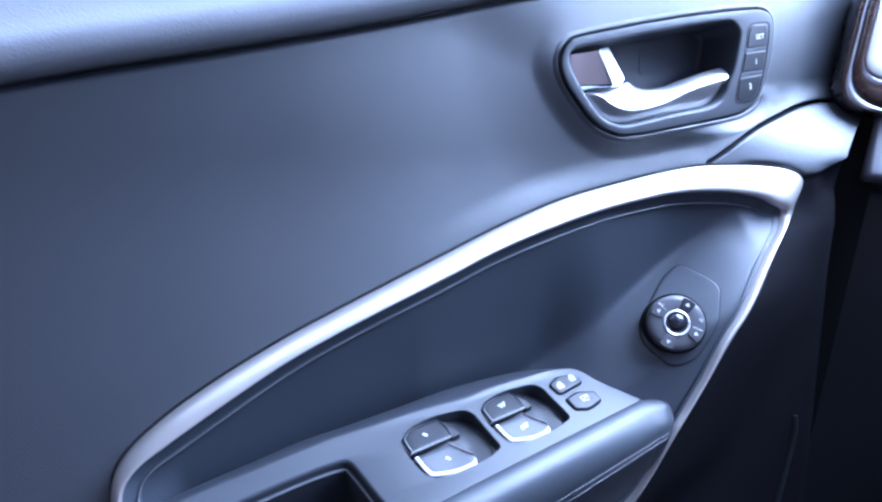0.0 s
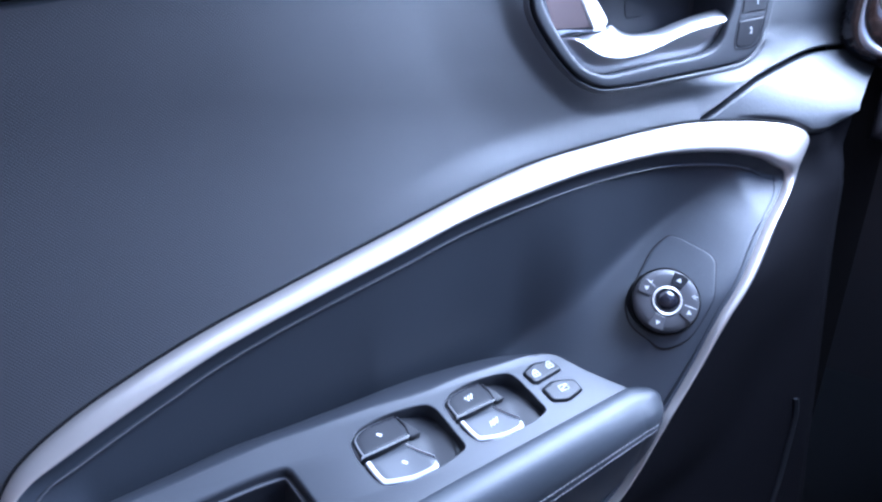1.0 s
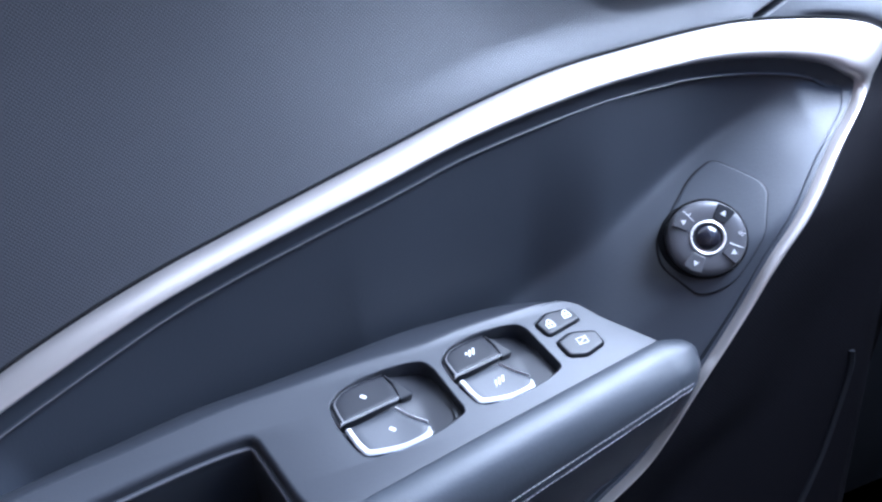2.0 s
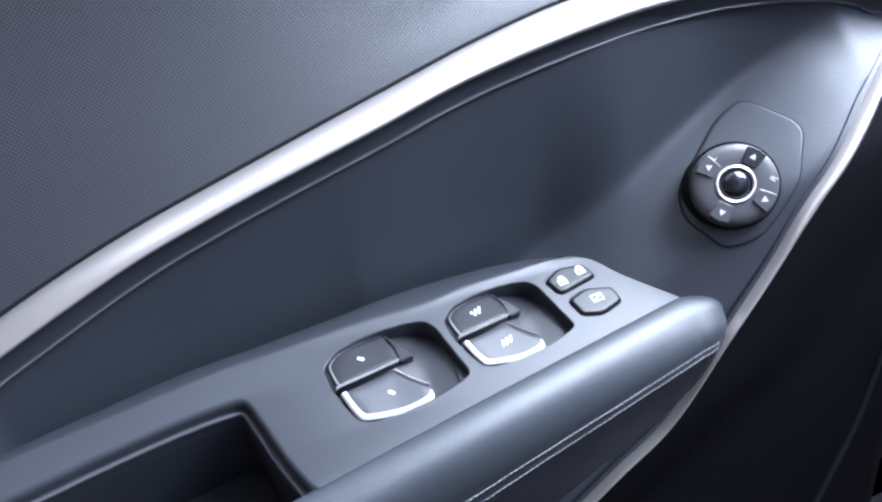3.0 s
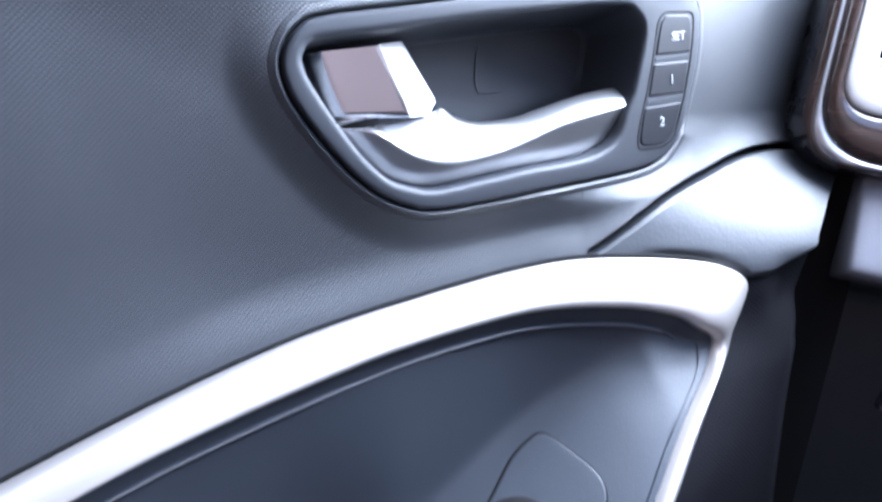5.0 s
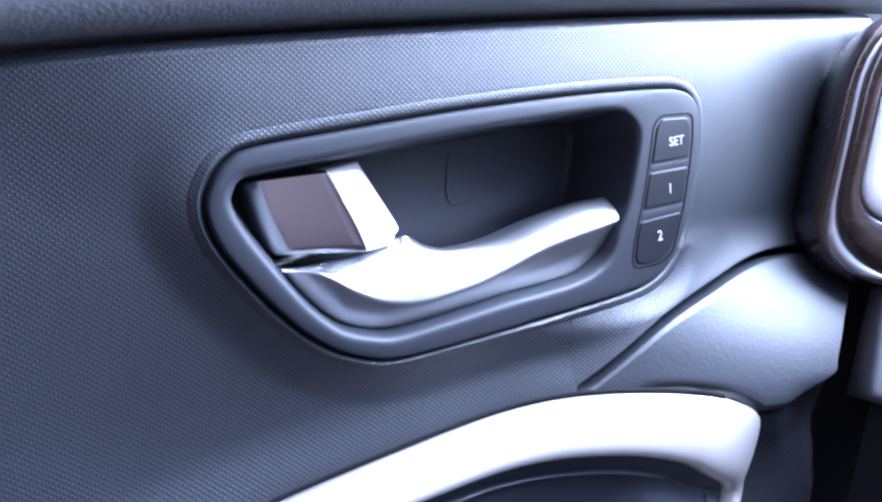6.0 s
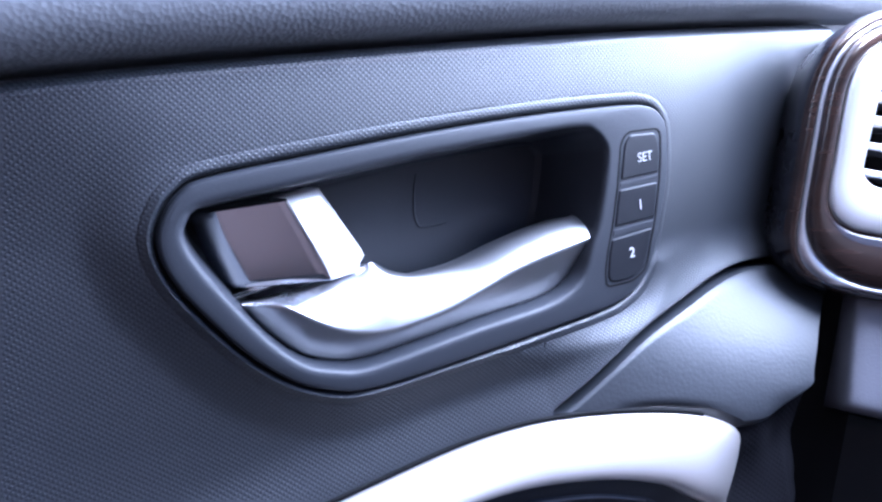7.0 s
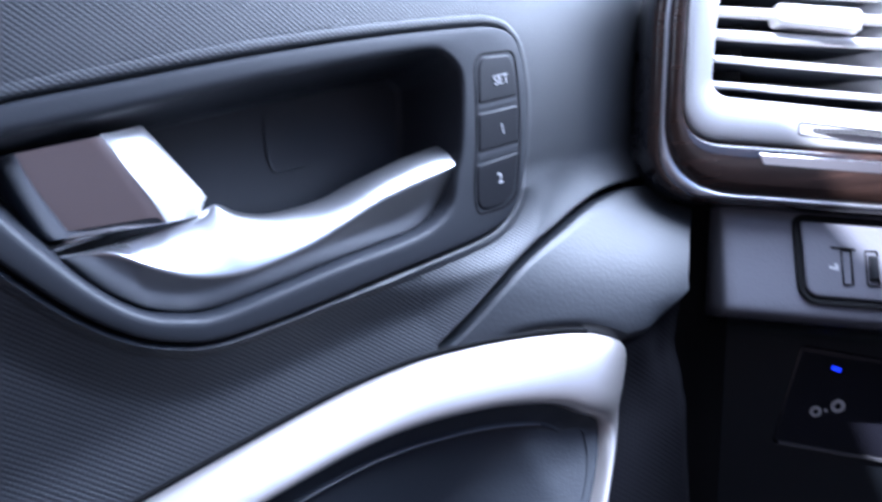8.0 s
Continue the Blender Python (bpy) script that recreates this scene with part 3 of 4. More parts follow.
    low = [(-0.1165, 0.0140), (-0.1150, 0.0118), (-0.1126, 0.0083), (-0.1073, 0.0022), (-0.1016, -0.0022), (-0.0939, -0.0054), (-0.0856, -0.0065), (-0.0767, -0.0060), (-0.0674, -0.0051), (-0.0474, -0.0029), (-0.0254, -0.0012), (-0.0169, 0.0010), (-0.0107, 0.0048), (-0.0072, 0.0090), (-0.0042, 0.0130), (-0.0008, 0.0155), (0.0014, 0.0176)]
    top, mid, low = (spline(p, 240) for p in (top, mid, low))
    rows = []
    for k in range(110):
        e = k / 109
        x = -0.1164 + 0.1177 * (e - 0.04 * math.sin(2 * math.pi * e))
        a, b, c = (float(np.interp(x, p[:, 0], p[:, 1])) for p in (top, mid, low))
        s = min(1.0, math.sqrt(max(0.05, (x + 0.1165) / 0.014)), math.sqrt(max(0.25, (0.0015 - x) / 0.004)))
        row = [(x, 0.022, a - 0.002), (x, 0.0135, a - 0.0006), (x, 0.0114, a)]
        for t in (0.10, 0.25, 0.45, 0.65, 0.82, 0.94):
            row.append((x, 0.0110 - s * (0.0092 * t + 0.0012 * math.sin(math.pi * t)), a + (b - a) * t))
        for t in (0.03, 0.10, 0.25, 0.5, 0.75, 0.92, 1.0):
            row.append((x, 0.0110 - s * (0.0092 - 0.0046 * t ** 1.2 - 0.0006 * max(0.0, t - 0.75) / 0.25), b + (c - b) * t))
        row.append((x, 0.0110 - s * 0.0030, c - 0.0001))
        row.append((x, 0.024, c + 0.0008))
        rows.append(row)
    part("door_lever", loft(rows), LEVER, door, "brushed silver door pull lever", sharp=60)
    # the lock tab: two flat facets that meet in a soft crease
    left_e = spline([(-0.1245, 0.0384), (-0.1228, 0.0290), (-0.1198, 0.0186)], 13)
    crease = spline([(-0.1025, 0.0398), (-0.0978, 0.0290), (-0.0935, 0.0176)], 13)
    right_e = np.array([(-0.0925 + 0.0105 * min(1.0, e / 0.82) - 0.0026 * smooth01((e - 0.80) / 0.2), 0.0412 - 0.0236 * e) for e in np.linspace(0, 1, 13)])
    rows = []
    for k in range(25):
        t = k / 24
        if t < 0.6:
            e = t / 0.6
            line, y = left_e * (1 - e) + crease * e, 0.0137 - 0.0070 * e + 0.006 * max(0.0, 1 - e / 0.22) ** 2
        else:
            e = (t - 0.6) / 0.4
            line, y = crease * (1 - e) + right_e * e, 0.0067 + 0.0046 * e
        row = [(p[0], y + 0.08 * (p[1] - 0.029) * smooth01((t - 0.6) / 0.1), p[1]) for p in line]
        row.insert(0, (row[0][0], row[0][1] + 0.0007, row[0][2] + 0.0005))
        row.insert(0, (row[0][0], 0.026, row[0][2] - 0.0002))
        row.append((row[-1][0], row[-1][1] + 0.0007, row[-1][2] - 0.0005))
        row.append((row[-1][0], 0.026, row[-1][2] + 0.0002))
        rows.append(row)
    side = [[(p[0] + dx, p[1] + dy, p[2]) for p in rows[-1]] for dx, dy in ((0.0003, 0.0002), (0.0013, 0.0012), (0.0017, 0.0026), (0.0018, 0.0090))]
    fold = next(k for k in range(25) if k / 24 >= 0.6)
    tab = part("lock_tab", loft(rows[:fold + 1]), CHROME, door, "chrome door lock tab", sharp=50)
    part("tab_edge", loft(rows[fold:] + side), SILVER, tab, "satin silver edge of the tab", sharp=50)
    # bright pivot edge between the tab and the lever
    rows = [[(x, y, z + 0.07 * (x + 0.11) + dz) for y, dz in ((0.020, -0.0008), (0.0125, -0.0007), (0.0118, 0.0), (0.0125, 0.0007), (0.020, 0.0008))] for x, z in zip(np.linspace(-0.1180, -0.1030, 8), np.linspace(0.0168, 0.0176, 8))]
    part("pivot_edge", loft(rows, cap_first=True, cap_last=True), CHROME, tab)
    # three memory buttons in one slanted slot
    face = Place((0, 0, 0), (0, -1, 0))
    face.u, face.v = np.array([1.0, 0, 0]), np.array([0, 0, 1.0])
    slot = rounded([(10.6, 50.0), (7.6, 46.8), (5.7, 33.2), (3.0, 20.3), (0.3, 11.1), (-1.0, 3.6), (-0.4, -0.7), (11.9, -0.6), (18.0, 2.6), (19.6, 8.3), (22.9, 19.8), (24.9, 31.3), (26.0, 40.9), (25.8, 50.4)], [2.5, 2, 3, 3, 3, 2, 2.2, 4, 4, 3, 3, 3, 3, 3.2])
    part("button_slot", plug(face, slot, [(-0.35, 0.1), (-0.35, 0.42), (0.3, 0.42), (0.45, -0.2), (0.8, -0.8)]), RUBBER, door)

    def left(v):
        return float(np.interp(v, (3.6, 11.1, 20.3, 33.2, 46.8), (-0.8, 0.3, 3.0, 5.7, 8.2))) + 0.9

    def right(v):
        return float(np.interp(v, (2.6, 8.3, 19.8, 31.3, 40.9, 47.6), (17.5, 19.4, 22.8, 24.7, 25.8, 25.2))) - 0.8

    outlines = (("SET", [(left(35), 34.5), (left(46), 46.2), (11.4, 49.0), (22.6, 49.2), (24.4, 46.8), (right(41), 41), (right(36), 35.6)], (17.7, 41.3)),
                ("1", [(left(20), 19.2), (left(31), 31.4), (right(32), 32.4), (right(20.4), 20.3)], (15.2, 25.3)),
                ("2", [(left(3.6), 3.4), (left(11), 11.1), (left(15), 15.2), (right(16.6), 16.8), (right(8.3), 8.3), (16.4, 3.4), (11.5, 0.6), (3.8, 0.2), (0.8, 1.2)], (10.9, 9.4)))
    for text, pts, (mu, mv) in outlines:
        b = part("memory_button", plug(face, rounded(pts, 1.0, 3), [(0, -0.8), (0, 0.2), (0.2, 0.6), (0.6, 0.75)]), BUTTON, door, "charcoal seat memory button")
        lettering("legend", text, face, mu, mv, 0.95, 4.4 if text == "SET" else 5.0, b, turn=4)
    for v0, v1 in ((32.1, 33.7), (16.1, 18.3)):
        pts = [(left(v0), v0), (left(v1), v1), (right(v1), v1 + 1.1), (right(v0), v0 + 1.1)]
        part("button_rib", plug(face, rounded(pts, 0.3, 2), [(0, -0.8), (0, 0.2), (0.2, 0.5)]), BEZEL, door)


# ---- armrest with its switches ----
REST = Place((-0.190, -0.041, -0.170), (0.059, -0.43, 0.90))
RIDGE = [(-260, -18), (-181, 2.5), (-155, 8), (-127, 14), (-110, 17.5), (-90, 19.5), (-60, 23.0), (-30, 24.5), (-10, 28.5), (15, 31.0), (36, 33.0), (52, 31), (63, 17), (81, -2.5)]
BACK = [(-260, -8), (-182, 12), (-156, 18.3), (-127, 25.2), (-98, 29.4), (-73, 33.3), (-36, 39), (4, 42.3), (31, 41.3), (45, 36.0), (62, 17.5), (82, -2)]
CUP = [(-260, -27), (-179.5, -7.9), (-155, -1.9), (-128, 3.6), (-110, 5.6), (-104, 3.6), (-100, -5.0), (-93, -23), (-86.5, -36)]


def front_v(u):
    return -20.2 + 0.205 * (u + 8.6) - 0.00012 * (u + 8.6) ** 2 * (u < -8.6)


WELL = [(-75.8, 8.5), (-70.0, 14.3), (-60.2, 17.8), (-50.7, 19.4), (-38, 20.0), (-31.0, 18.9), (-27.5, 14.5), (-24.0, 1.0), (-20.8, -10.6), (-28.9, -14.2), (-38.6, -17.0), (-52.1, -19.4), (-64.0, -19.2), (-68.2, -16.0), (-71.2, -10.2), (-74.3, -1.7)]


def build_armrest(door):
    ridge, back, cup = spline(RIDGE, 90), spline(BACK, 90), spline(CUP, 60)
    front = [(u, front_v(u)) for u in np.linspace(-86, 81, 40)]
    outline = np.concatenate([front, ridge[::-1][1:], cup[:-1]])
    holes = [rounded(WELL, 3.0, 3), rounded([(p[0] * 0.97 + 49.5, p[1] * 0.97 + 8.0) for p in WELL], 3.0, 3)]
    lock = [rounded([(25.8, 23.2), (35.0, 28.6), (48.4, 27.8), (50.8, 19.2), (31.5, 13.8), (28.6, 15.2)], 2.5, 3), rounded([(31.0, 10.6), (40.8, 14.6), (54.3, 12.2), (55.0, 3.2), (42.7, -1.2), (33.3, 0.9)], 2.5, 3)]
    bm = sheet(REST, [outline] + holes + lock, 0.0)
    for h in holes + lock:
        loft([REST.ring(h, 0.0), REST.ring(inset(h, 0.4), -0.3), REST.ring(inset(h, 0.6), -1.2), REST.ring(inset(h, 0.6), -9)], closed=True, bm=bm)
    # back slope that rolls down into the pocket
    rows = []
    for t, drop in ((0, 0), (0.06, 0.30), (0.14, 0.36), (0.22, 0.15), (0.42, -1.2), (0.70, -3.2), (0.95, -5.4), (1.15, -7.4), (1.24, -10.5), (1.25, -17), (1.1, -60)):
        mixed = ridge + (back - ridge) * t
        rows.append([REST.at(p[0], p[1], drop) for p in mixed])
    loft(rows, bm=bm)
    # rim of the grab cup
    rows = []
    tan = np.gradient(cup, axis=0)
    tan /= np.linalg.norm(tan, axis=1)[:, None]
    away = np.stack([tan[:, 1], -tan[:, 0]], 1)
    for d, drop in ((0, 0), (0.8, -0.2), (1.6, -0.9), (2.2, -2.2), (2.6, -5), (3.4, -5.4), (3.8, -5.0), (4.2, -5.6), (4.6, -14), (6.5, -55)):
        rows.append([REST.at(p[0] + w[0] * d, p[1] + w[1] * d, drop) for p, w in zip(cup, away)])
    loft(rows, bm=bm)
    bmesh.ops.remove_doubles(bm, verts=bm.verts, dist=0.00002)
    plate = part("switch_plate", bm, PLATE, door, "grey plastic armrest top with a grab cup", sharp=32)
    # highlight on the cup's inner edge, painted as a paler raised line
    bead = [[REST.at(p[0] + w[0] * d, p[1] + w[1] * d, h) for p, w in zip(cup, away)] for d, h in ((3.3, -5.6), (3.5, -4.8), (4.0, -4.5), (4.5, -4.8), (4.7, -5.6))]
    part("cup_highlight", loft(bead), DIAL, plate)
    loft_bottom = loft([[REST.at(u, v, -50) for v in (-90, -40, 20)] for u in (-260, -170, -80)])
    part("cup_floor", loft_bottom, BLACK, plate)
    # padded roll along the driver's side
    roll = [(2.5, -9), (1.2, -1.8), (0.4, -0.5), (-0.8, 0.1), (-3, 0.8), (-6.5, 1.1), (-10.5, 0.5), (-14.5, -1.2), (-18, -3.8), (-20.8, -7.2), (-22.8, -11.0), (-23.9, -14.6),
            (-24.2, -15.6), (-23.8, -16.0), (-24.3, -16.4), (-24.8, -17.6), (-25.2, -22), (-25.6, -28), (-26.5, -44), (-28, -70), (-30, -120)]

    def roll_at(u, k):
        v = front_v(min(u, 80)) - 0.1 * max(0, u - 80)
        e = 1.0 if u < 76 else math.sqrt(max(0.0, 1 - ((u - 76) / 25.2) ** 2))
        f = (9.0 + 0.115 * (84 - max(u, -120))) / 16.0
        dv, h = roll[k]
        low = max(0.0, 1 - e)
        return np.array([u, v + dv * e - 4 * low, h * (f if h < -2 and k > 2 else 1.0) - 12 * low * low])

    rows = []
    for u in np.r_[np.linspace(-260, 70, 90), np.linspace(72, 101, 30)]:
        rows.append([REST.at(*roll_at(u, k)) for k in range(len(roll))])
    pad = part("armrest_pad", loft(rows, cap_last=True), LEATHER, door, "stitched dark leatherette armrest pad", sharp=60)
    # twin rows of stitches either side of the pad's seam
    for k, j in ((11, 10), (15, 16)):
        bm = bmesh.new()
        for u in np.arange(-250, 90, 2.5):
            a, b = (REST.at(*(roll_at(w, k) * 0.75 + roll_at(w, j) * 0.25 + np.array([0, -0.1, 0.15]))) for w in (u - 1.05, u + 1.05))
            up, out = REST.n * 0.00034, -REST.v * 0.00034
            loft([[a - up - out, a + out * 0.5, a + up], [(a + b) / 2 - up - out * 0.3, (a + b) / 2 + out * 1.1, (a + b) / 2 + up * 1.1], [b - up - out, b + out * 0.5, b + up]], bm=bm)
        st = part("stitching", bm, THREAD, pad, "pale grey double stitching")
        tagged(st, kind="stuff")
    for du, dv, k in ((0, 0, 1.0), (49.5, 8.0, 0.97)):
        build_switches(door, du, dv, k)
    build_lock_buttons(door, lock)


def build_switches(door, du, dv, k):
    def mv(pts):
        return [(p[0] * k + du, p[1] * k + dv) for p in pts]

    # scooped floor of the well
    bm = bmesh.new()
    rows = []
    for a in range(20):
        row = []
        for b in range(14):
            u, v = -77 + 58 * a / 19, -21 + 43 * b / 13
            n = -4.6 - 2.6 * smooth01((u + 50) / 14) - 2.0 * smooth01((v - 4) / 14) + 1.4 * smooth01((u + 38 - 0.25 * v) / 18)
            p = mv([(u, v)])[0]
            row.append(REST.at(p[0], p[1], n))
        rows.append(row)
    loft(rows, bm=bm)
    part("switch_well", bm, BUTTON, door, "scooped charcoal finger well")
    caps = (
        ([(-74.6, 8.2), (-68.6, 13.6), (-59, 16.6), (-49.4, 18.2), (-46.6, 11.0), (-46.0, 4.0), (-72.6, -3.2)], [(-74.8, 8.4), (-68.6, 13.9), (-59, 16.9), (-49.4, 18.6)], (-72.6, -3.2), 1.5, (-60.5, 8.5)),
        ([(-71.6, -4.8), (-49.4, 0.3), (-44.5, -5.2), (-38.0, -10.6), (-38.6, -16.2), (-52.1, -18.7), (-65.4, -18.0)], [], None, 4.0, (-53.0, -9.0)),
    )
    for c, (pts, edge, low, wide, mark) in enumerate(caps):
        ring = rounded(mv(pts), 1.6, 3)

        c0 = mv([(-73, 0)])[0][0]

        def height(u, v, h, c0=c0, up=-0.10 if c == 0 else 0.0):
            return h - 1.4 + 2.2 * (1 - smooth01((u - c0) / 26)) + up * (v - dv - 5)

        rings = [REST.ring(ring, -7.0)]
        for d, h in ((0, -0.6), (0.3, 0.0), (0.9, 0.25)):
            rings.append(REST.ring(inset(ring, d), lambda u, v, h=h: height(u, v, h)))
        mid = np.mean(ring, 0)
        for shrink in (0.75, 0.5, 0.25, 0.06):
            rings.append(REST.ring([mid + (np.array(p) - mid) * shrink for p in inset(ring, 0.9)], lambda u, v: height(u, v, 0.25)))
        body = part("window_switch", loft(rings, closed=True, cap_last=True), PLATE if c else BUTTON, door, "charcoal power window switch with a chrome edge", sharp=50)
        if c == 0:
            line_o = spline(mv([(-72.9, -3.0), (-74.2, 2.5), (-74.8, 8.0), (-72, 11.2), (-68.4, 13.8), (-59, 16.9), (-49.6, 18.5)]), 40)
            line_i = spline(mv([(-68.9, -2.0), (-70.2, 3.2), (-70.4, 7.6), (-69.2, 10.2), (-66.4, 12.4), (-58.6, 15.6), (-49.8, 17.6)]), 40)
        else:
            line_o = spline(mv([(-71.4, -5.2), (-69.6, -11), (-67.6, -15.6), (-64.8, -17.9), (-52.1, -18.6), (-44, -17.6), (-38.5, -15.8), (-37.9, -12.4)]), 40)
            line_i = spline(mv([(-67.6, -4.2), (-65.6, -10), (-63.8, -13.2), (-61.8, -14.4), (-52.3, -14.6), (-45, -13.6), (-40.6, -12.2), (-39.4, -11.4)]), 40)
        line_i = line_i * 0.54 + line_o * 0.46
        rows = [[REST.at(p[0], p[1], height(p[0], p[1], -0.6)) for p in line_o], [REST.at(p[0], p[1], height(p[0], p[1], 0.3)) for p in line_o],
                [REST.at(p[0], p[1], height(p[0], p[1], 0.75)) for p in line_o * 0.6 + line_i * 0.4], [REST.at(p[0], p[1], height(p[0], p[1], 0.6)) for p in line_i], [REST.at(p[0], p[1], height(p[0], p[1], 0.0)) for p in line_i]]
        if c == 0:
            rows = [[REST.at(p[0], p[1], height(p[0], p[1], -3.0)) for p in line_o], [REST.at(p[0], p[1], height(p[0], p[1], -1.7)) for p in line_o],
                    [REST.at(p[0], p[1], height(p[0], p[1], 0.45)) for p in line_o * 0.2 + line_i * 0.8], [REST.at(p[0], p[1], height(p[0], p[1], 0.6)) for p in line_i], [REST.at(p[0], p[1], height(p[0], p[1], 0.0)) for p in line_i]]
        part("chrome_edge", loft(rows), EDGE, body, "bright chrome edge", sharp=30)
        # slim ridge along the far edge of the cap
        if c == 0:
            ln = spline(mv([(-72.6, -3.0), (-60, 0.3), (-46.2, 4.0)]), 20)
        else:
            ln = spline(mv([(-49.6, 0.0), (-45, -5.0), (-38.6, -10.2)]), 20)
        side = np.array([0.25, 1.0]) if c == 0 else np.array([0.75, 0.65])
        rows = [[REST.at(p[0], p[1], height(p[0], p[1], -0.5)) for p in ln], [REST.at(p[0] + 0.3 * side[0], p[1] + 0.3 * side[1], height(p[0], p[1], 1.0)) for p in ln], [REST.at(p[0] + 1.3 * side[0], p[1] + 1.3 * side[1], height(p[0], p[1], -0.3)) for p in ln]]
        part("ridge", loft(rows), SILVER, body)
        m = mv([mark])[0]
        h = height(m[0], m[1], 0.25) + 0.1
        if du == 0:
            icon(REST, [rounded(bar(m[0], m[1], 2.8, 1.5, -35), 0.7, 3)], h, body)
        else:
            icon(REST, [bar(m[0] - 2.0 + 2.0 * j, m[1] - 0.5 + 0.7 * j, 0.9, 3.4, -20) for j in (0, 1, 2)], h + 0.05, body)
    # flank of the raised rocker
    pts = rounded(mv([(-49.2, 18.2), (-46.4, 11.0), (-45.8, 3.8), (-39.5, 5.2), (-42.5, 10.5)]), 1.0, 2)
    part("rocker_flank", plug(REST, pts, [(0, -7), (0, -2.6), (0.5, -2.2)]), BUTTON, door)


def build_lock_buttons(door, outlines):
    for k, pts in enumerate(outlines):
        b = part("lock_button", plug(REST, inset(pts, 0.8), [(0, -6), (0, 0.4), (0.4, 1.3), (1.0, 1.6), (1.6, 1.6)]), BUTTON, door, "small charcoal lock button with a white symbol", sharp=50)
        if k == 0:
            for u, v in ((33.5, 20.3), (44.0, 23.8)):
                frame_bars = [bar(u, v - 1.9, 4.2, 0.6, 8), bar(u - 0.1, v + 0.5, 4.2, 0.6, 8), bar(u - 1.9, v - 0.9, 0.6, 2.8, 8), bar(u + 1.9, v - 0.5, 0.6, 2.8, 8), bar(u, v - 0.7, 0.8, 1.2, 8)]
                icon(REST, frame_bars, 1.75, b)
                arc = spline([(u - 1.5, v + 0.4), (u - 1.3, v + 2.0), (u + 0.1, v + 2.7), (u + 1.4, v + 2.2), (u + 1.5, v + 0.8)], 10)
                bm = loft([[REST.at(p[0], p[1], 1.7) for p in arc], [REST.at(p[0], p[1], 1.85) for p in arc], [REST.at(u + (p[0] - u) * 0.62, v + (p[1] - v) * 0.75, 1.85) for p in arc]])
                part("icon", bm, INK, b)
        else:
            icon(REST, [bar(44.0, 5.7, 5.0, 0.45, 4), bar(43.8, 9.1, 5.0, 0.45, 4), bar(41.4, 7.3, 0.45, 3.6, 4), bar(46.4, 7.6, 0.45, 3.6, 4), bar(43.9, 7.4, 5.6, 0.5, 36)], 1.75, b)


# ---- mirror switch ----
def build_knob(door):
    octo = rounded([(30.5, 25.4), (40.8, 12.3), (23.0, -13.2), (8.0, -28.0), (-8.0, -28.5), (-17.5, -13.5), (-13.0, -3.0), (17.5, 19.6)], [4, 5, 10, 9, 6, 4, 8, 9], 5)

    def laid(pts, h):
        """Points of the knob's plane laid on the liner's surface, h millimetres proud."""
        return [np.array([p[0], liner_y(p[0], p[2]), p[2]]) + KNOB.n * h / 1000 for p in KNOB.ring(pts)]

    rows = [laid(inset(octo, d), h) for d, h in ((-0.05, -0.3), (0.05, 0.75), (0.35, 0.90), (0.8, 0.94))]
    rows += [laid([(p[0] * s, p[1] * s) for p in inset(octo, 0.8)], 0.94) for s in (0.9, 0.8, 0.7, 0.6, 0.5)]
    plate = part("mirror_switch_plate", loft(rows, closed=True, cap_last=True), LINER, door, "grey mirror switch plate with a thin outline", sharp=60)
    gap = [laid(inset(octo, d), h) for d, h in ((-0.55, -0.4), (-0.40, 0.72), (0.10, 0.72), (0.2, -0.4))]
    part("plate_joint", loft(gap, closed=True), RUBBER, plate)
    knob = bmesh.new()
    n = 64
    loft([KNOB.ring(disc(0, 0, r, n), h) for r, h in ((19.2, -14.0), (19.2, -0.4), (18.9, 0.1), (18.5, -0.1), (18.1, -0.8))], closed=True, bm=knob)
    collar = part("knob_collar", knob, RUBBER, plate)
    face = bmesh.new()
    loft([KNOB.ring(disc(0, 0, r, n), h) for r, h in ((18.0, -14.0), (17.9, 1.4), (17.5, 2.4), (16.6, 3.2), (14.0, 3.9), (10.0, 4.05), (8.2, 3.9), (7.9, 3.0))], closed=True, cap_last=True, bm=face)
    dial = part("mirror_dial", face, DIAL, door, "round grey mirror adjusting dial", sharp=45)
    # four raised pads
    for ang in (43, 130, 229, 313):
        a0, a1 = radians(ang - 15), radians(ang + 15)
        ring = [(r * math.cos(a), r * math.sin(a)) for r, a in ((9.4, a0 - 0.06), (17.0, a0), (17.2, (a0 + a1) / 2), (17.0, a1), (9.4, a1 + 0.06))]
        part("dial_pad", plug(KNOB, rounded(ring, 0.7, 2), [(0, 3.0), (0, 4.4), (0.4, 4.7)]), BUTTON if ang == 43 else DIAL, dial)
        u, v = 13.2 * math.cos(radians(ang)), 13.2 * math.sin(radians(ang))
        c, s = math.cos(radians(ang)), math.sin(radians(ang))
        icon(KNOB, [[(u + 1.5 * c, v + 1.5 * s), (u - 0.9 * c - 1.4 * s, v - 0.9 * s + 1.4 * c), (u - 0.9 * c + 1.4 * s, v - 0.9 * s - 1.4 * c)]], 4.85, dial)
    lettering("legend", "L", KNOB, -5.4, 13.4, 4.1, 4.0, dial, turn=36)
    lettering("legend", "R", KNOB, 15.0, -2.2, 4.05, 4.0, dial, turn=36)
    ring = loft([KNOB.ring(disc(0, 0, r, 48), h) for r, h in ((8.1, 3.4), (8.0, 4.5), (7.5, 4.8), (7.0, 4.5), (6.9, 2.5))], closed=True)
    part("dial_ring", ring, SILVER, dial, "thin chrome ring")
